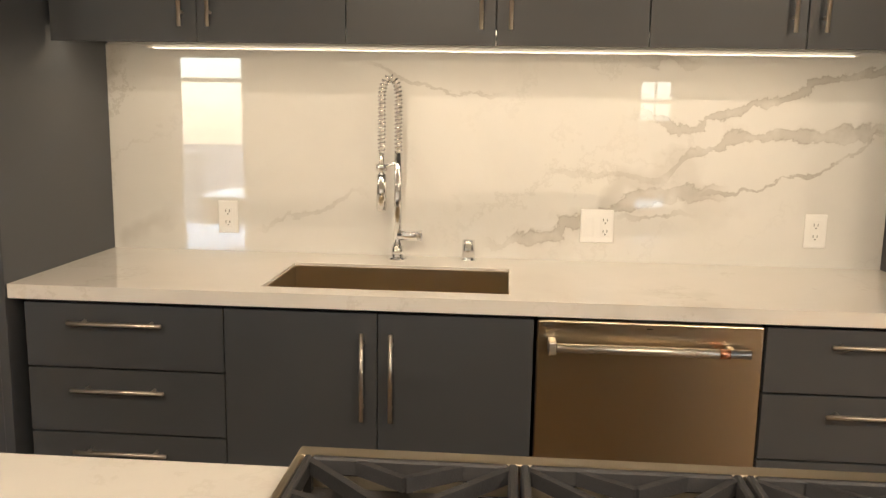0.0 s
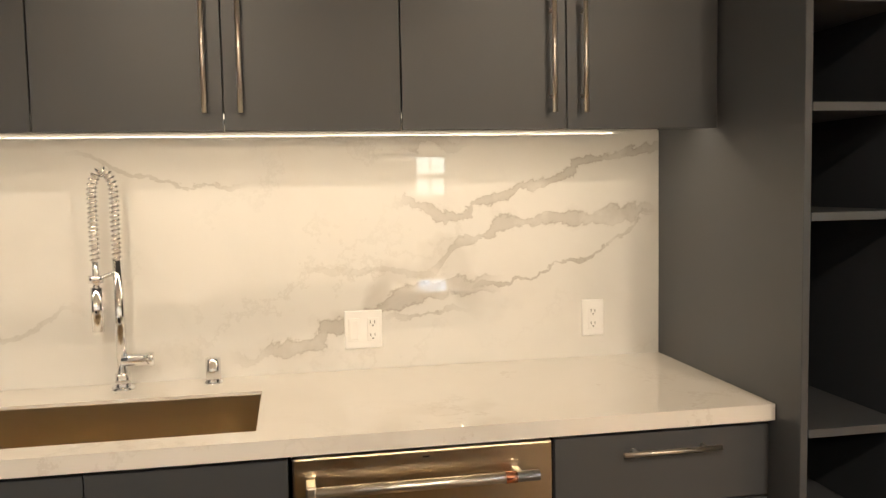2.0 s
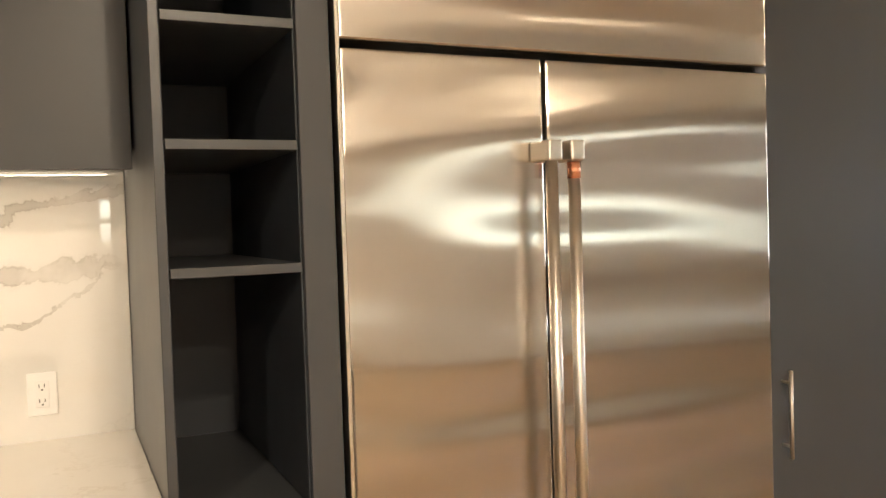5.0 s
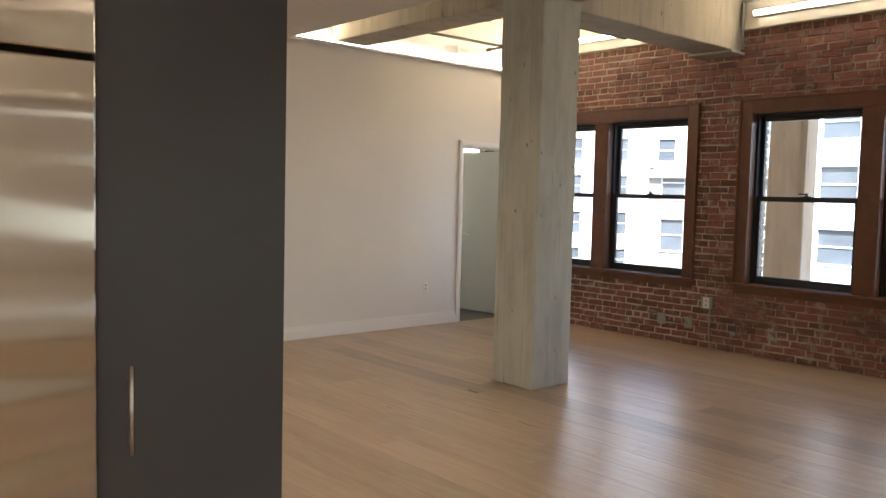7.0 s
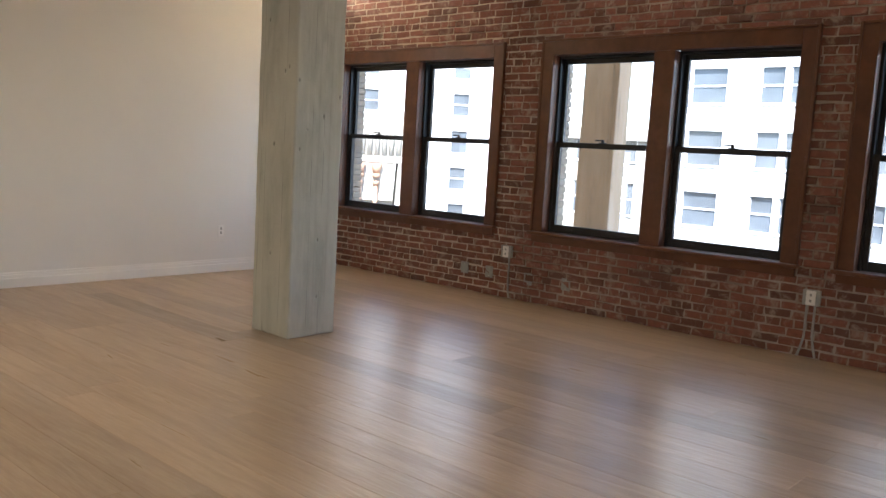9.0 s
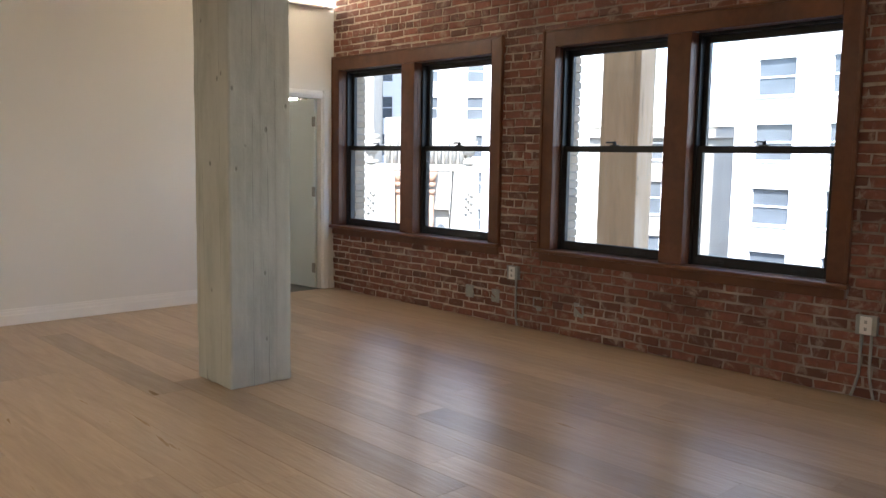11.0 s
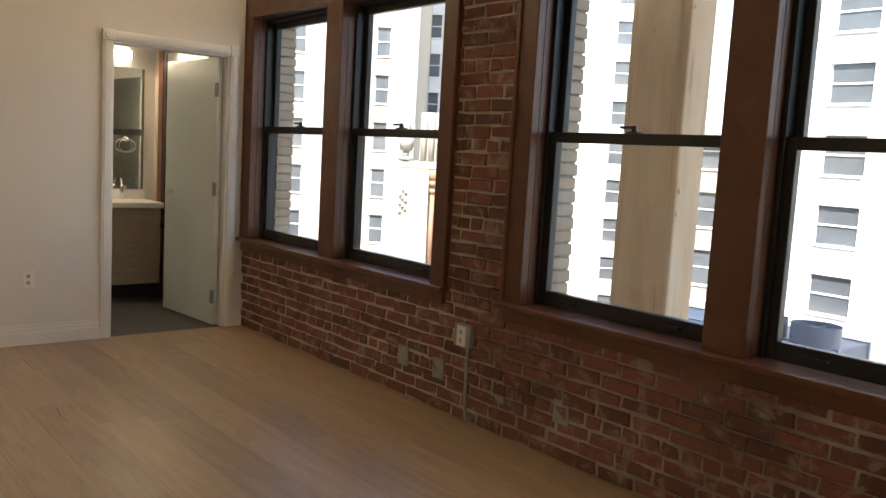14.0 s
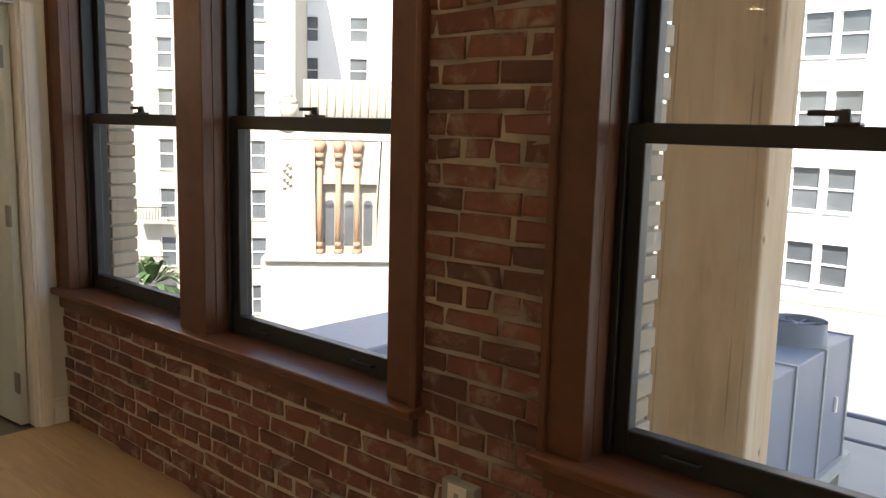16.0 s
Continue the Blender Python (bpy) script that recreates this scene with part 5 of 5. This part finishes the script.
for k in range(6):
    bal = thing("balcony", (32 + (k % 3) * 3.0, 58.1 - (k % 3) * 2.7, -5.4 - 3.4 * (k // 3)), "small dark iron balcony on the apartment building", "balcony", "apartment balconies")
    bal.rotation_euler = (0, 0, radians(-42))
    boxes("slab", [(-1, -0.9, 0, 1, 0, 0.15)], M_FACADE2, bal)
    tubes("railing", [((-1 + 0.2 * j, -0.85, 0.15), (-1 + 0.2 * j, -0.85, 1.0), 0.025) for j in range(11)] + [((-1, -0.85, 1.0), (1, -0.85, 1.0), 0.035)], M_BLACK, bal, 6)

# ornate tower with terracotta columns
tw = thing("ornate_tower", (35.0, 30.8, 0.6), "pale stone theatre tower with terracotta columns and urns", "tower")
tw.rotation_euler = (0, 0, radians(-42))
arch = []
bm = bmesh.new()
box_bm(bm, -3.2, 0.0, -16, 4.2, 6, -5.6, 0.05)          # base
box_bm(bm, -3.0, -0.25, -5.75, 4.0, 0.3, -5.35, 0.05)   # ledge
for x0, x1 in ((-2.6, -0.55), (2.35, 4.0)):             # flanking piers
    r = bmesh.ops.create_cube(bm, size=1.0)
    for v in r["verts"]:
        top = v.co.z > 0
        inset = 0.25 if top else 0.0
        xx = x0 + inset if v.co.x < 0 else x1 - inset * 0.3
        v.co = Vector((xx, -0.15 + inset * 0.3 if v.co.y < 0 else 3.0, 0.1 if top else -5.4))
box_bm(bm, -0.6, 0.75, -5.6, 2.4, 3.0, 0.3, 0.03)       # recessed middle
box_bm(bm, -0.6, 0.35, -2.0, 2.4, 0.75, 0.1, 0.03)      # arch head
box_bm(bm, -2.2, 0.3, 0.1, 3.8, 3.2, 0.5, 0.05)
box_bm(bm, -1.2, 0.5, 0.5, 3.2, 3.0, 3.0, 0.05)         # fluted crown
finish("stonework", bm, M_FACADE2, tw)
bm = bmesh.new()
for k in range(11):
    tube_bm(bm, (-1.0 + 0.4 * k, 0.45, 0.5), (-1.0 + 0.4 * k, 0.45, 2.9), 0.15, 10)
finish("fluting", bm, M_FACADE2, tw, True)
for cx in (-0.4, 0.5, 1.4):
    bm = bmesh.new()
    tube_bm(bm, (cx, 0.1, -5.35), (cx, 0.1, -0.9), 0.14, 14, 0.12)
    for z, r in ((-5.25, 0.21), (-4.9, 0.17), (-1.0, 0.18), (-0.6, 0.22)):
        tube_bm(bm, (cx, 0.1, z - 0.12), (cx, 0.1, z + 0.12), r, 14)
    tube_bm(bm, (cx, 0.1, -0.5), (cx, 0.1, 0.1), 0.18, 14, 0.32)
    finish("column", bm, M_ORANGE, tw, True)
for cx in (0.08, 1.02, 1.95):
    bm = bmesh.new()
    box_bm(bm, cx - 0.22, 0.70, -5.0, cx + 0.22, 0.76, -3.0)
    tube_bm(bm, (cx, 0.70, -3.0), (cx, 0.76, -3.0), 0.22, 20)
    finish("arched_window", bm, M_SHADEWIN, tw)
for cx in (-1.9, 3.4):
    bm = bmesh.new()
    for z0, z1, a, b in ((0.5, 0.7, 0.4, 0.4), (0.7, 1.0, 0.15, 0.2), (1.0, 1.8, 0.3, 0.5), (1.8, 2.1, 0.5, 0.35), (2.1, 2.5, 0.25, 0.05)):
        tube_bm(bm, (cx, 0.6, z0), (cx, 0.6, z1), a, 16, b)
    finish("urn", bm, M_FACADE2, tw, True)
    bm = bmesh.new()
    for j in range(9):
        tube_bm(bm, (cx + 0.16 * math.sin(j * 2.1), -0.2, -1.0 - 0.14 * j), (cx + 0.16 * math.sin(j * 2.1), -0.05, -1.0 - 0.14 * j), 0.09, 8)
    finish("relief_ornament", bm, M_FACADE2, tw, True)

# banner on the far building
ban = thing("banner", (44.7, 19.8, -1.9), "tall dark leasing banner, greyed for glare, with white lettering", "banner")
ban.rotation_euler = (0, 0, radians(-90))
boxes("cloth", [(-0.62, -0.03, -3.95, 0.62, 0.03, 3.95)], M_BANNER, ban)
tm = text_mesh("lettering", "NOW LEASING", 0.92, Matrix.Identity(4), M_PLASTIC, ban)
tm.matrix_basis = Matrix.Translation((0.12, -0.04, 0.3)) @ Matrix.Rotation(radians(90), 4, "X") @ Matrix.Rotation(radians(-90), 4, "Z")
boxes("fine_print", [(-0.52, -0.045, -3.4 + 0.55 * k, -0.38, -0.03, -3.05 + 0.55 * k) for k in range(12)], M_PLASTIC, ban)

# palm by the apartment building
palm = thing("palm_tree", (34.0, 46.0, -16), "green fan palm standing in the street", "tree")
tubes("trunk", [((0, 0, 0), (0.1, 0, 4), 0.28), ((0.1, 0, 4), (0.05, 0.1, 7.5), 0.22)], M_VANITY, palm)
bm = bmesh.new()
for k in range(70):
    az, el = random.uniform(0, 6.283), random.uniform(-0.7, 1.3)
    d = Vector((math.cos(az) * math.cos(el), math.sin(az) * math.cos(el), math.sin(el)))
    c0 = Vector((0.05, 0.1, 7.6))
    s = d.cross(Vector((0, 0, 1))).normalized() * 0.16
    pts = [c0 + d * 0.3, c0 + d * 1.5 + Vector((0, 0, 0.1)), c0 + d * 2.5 - Vector((0, 0, 0.5 + random.random() * 0.5))]
    vs = []
    for j, p in enumerate(pts):
        w = s * (0.4, 1.5, 0.1)[j]
        vs.append((bm.verts.new(p - w), bm.verts.new(p + w)))
    for (a1, b1), (a2, b2) in zip(vs, vs[1:]):
        bm.faces.new((a1, b1, b2, a2))
finish("fronds", bm, M_LEAF, palm)

# ---- floor planks ----
PW = 0.235
floor = thing("floor", (4.0, -1.0, 0), "wide light oak plank floor with knots and fine joints", "floor", kind="structure")
rng = random.Random(4)
plank_meshes = {}


def plank_mesh(length, w):
    key = (round(length, 2), round(w, 3))
    if key not in plank_meshes:
        bm = bmesh.new()
        box_bm(bm, 0, 0, -0.018, key[1], key[0], 0, 0.0010, 1)
        me = bpy.data.meshes.new("plank")
        bm.to_mesh(me)
        bm.free()
        me.materials.append(M_OAK)
        plank_meshes[key] = me
    return plank_meshes[key]


far_dims = []
count = 0
x = XB - 0.0
while x > XW:
    x0 = max(x - PW, XW)
    y = YS + 0.0 - rng.uniform(0, 1.6)
    y = YS
    first = True
    while y < YW - 0.001:
        ln = rng.choice((1.8, 2.1, 2.4, 2.7)) if not first else rng.choice((0.6, 1.1, 1.6, 2.0))
        first = False
        y1 = min(y + ln, YW - 0.001)
        if YW - y1 < 0.35:
            y1 = YW - 0.001
        w, l = x - x0 - 0.0007, y1 - y - 0.0007
        if x0 > 4.6 and count < 300:
            ob = new("plank", plank_mesh(l, w))
            ob.parent = floor
            ob.location = (x0 - 4.0, y + 1.0, 0)
            count += 1
        else:
            far_dims.append((x0 - 4.0, y + 1.0, -0.018, x0 + w - 4.0, y + l + 1.0, 0))
        y = y1
    x = x0
tagged(boxes("planks_far", far_dims, M_OAK, floor, 0.0010), kind="stuff")

# ---- bricks ----
CH, BL = 0.0687, 0.206
rb = random.Random(11)
variants = {}


def brick_mesh(length, v):
    key = (round(length, 3), v)
    if key not in variants:
        bm = bmesh.new()
        rr = random.Random(v * 77 + int(length * 1000))
        box_bm(bm, -0.012, 0.0, 0.0, 0.02, key[0], CH - 0.0135)
        fr_ = [f for f in bm.faces if f.normal.x < -0.9]
        r = bmesh.ops.inset_region(bm, faces=fr_, thickness=0.006, depth=0.0)
        for vert in bm.verts:
            if vert.co.x < 0 and all(abs(f.normal.x) < 0.5 or f.calc_area() < key[0] * 0.02 for f in vert.link_faces):
                vert.co.x += 0.005
            vert.co += Vector((rr.uniform(-0.004, 0.004), rr.uniform(-0.008, 0.008), rr.uniform(-0.006, 0.006)))
        me = bpy.data.meshes.new("brick")
        bmesh.ops.recalc_face_normals(bm, faces=bm.faces)
        bm.to_mesh(me)
        bm.free()
        me.materials.append(M_BRICK)
        variants[key] = me
    return variants[key]


def blocked(y0, y1, z0, z1):
    for a, b in WIN:
        if y1 > a + 0.02 and y0 < b - 0.02 and z1 > CB + 0.02 and z0 < CT - 0.02:
            return True
    return z1 > 3.19 and not (y0 > CY0 and y1 < CY1)


singles, rest = 0, bmesh.new()


def cut(y0, y1, z0, z1):
    """Trim a brick at a casing; None when nothing is left."""
    for a, b in WIN:
        if z1 > CB + 0.02 and z0 < CT - 0.02:
            if y0 >= a and y1 <= b:
                return None
            if y0 < a < y1:
                y1 = a + 0.01
            if y0 < b < y1:
                y0 = b - 0.01
    return (y0, y1) if y1 - y0 > 0.035 else None


for course in range(46):
    z0 = 0.004 + course * CH
    z1 = z0 + CH - 0.0135
    header = course % 6 == 3
    step = BL / 2 if header else BL
    y = -4.6 + (0.0 if course % 2 else -step / 2) + rb.uniform(-0.012, 0.012)
    while y < YW - 0.02:
        l0 = step + rb.uniform(-0.008, 0.008)
        y0, y1 = y, min(y + l0 - 0.0135, YW - 0.004)
        y += l0
        c = cut(y0, y1, z0, z1)
        if c is None:
            continue
        y0, y1 = c
        ln = round((y1 - y0) / 0.004) * 0.004
        out = rb.uniform(-0.003, 0.003)
        me = brick_mesh(ln, rb.randrange(6))
        tilt = rb.uniform(-0.006, 0.006)
        m = Matrix.Translation((XB + out, y0, z0 + rb.uniform(-0.002, 0.002))) @ Matrix.Rotation(tilt, 4, "X")
        near = -0.2 < y0 < 4.3 and z0 < 2.6
        if near and singles < 300 and (z0 < 0.62 and y0 > 1.0 or 1.2 < y0 < 1.8):
            ob = new("brick", me)
            ob.parent = wall_brick
            ob.matrix_basis = m
            singles += 1
        else:
            tmp = me.copy()
            tmp.transform(m)
            rest.from_mesh(tmp)
            bpy.data.meshes.remove(tmp)
me = bpy.data.meshes.new("bricks_far")
rest.to_mesh(me)
rest.free()
me.materials.append(M_BRICK)
ob = tagged(new("bricks_far", me), kind="stuff")
ob.parent = wall_brick

# cream bricks in the outer window reveals
bm = bmesh.new()
for a, b in ops:
    for k in range(26):
        z0 = OZ0 + k * CH
        if z0 + CH > OZ1:
            break
        e = 0.012 if k % 2 else 0.02
        box_bm(bm, XB + 0.20, b - e, z0, XB + 0.338, b + 0.02, z0 + CH - 0.01, 0.004)
        box_bm(bm, XB + 0.20, a - 0.02, z0, XB + 0.338, a + e, z0 + CH - 0.01, 0.004)
ob = tagged(finish("reveal_bricks", bm, M_CREAMBRICK, wall_out), kind="stuff")
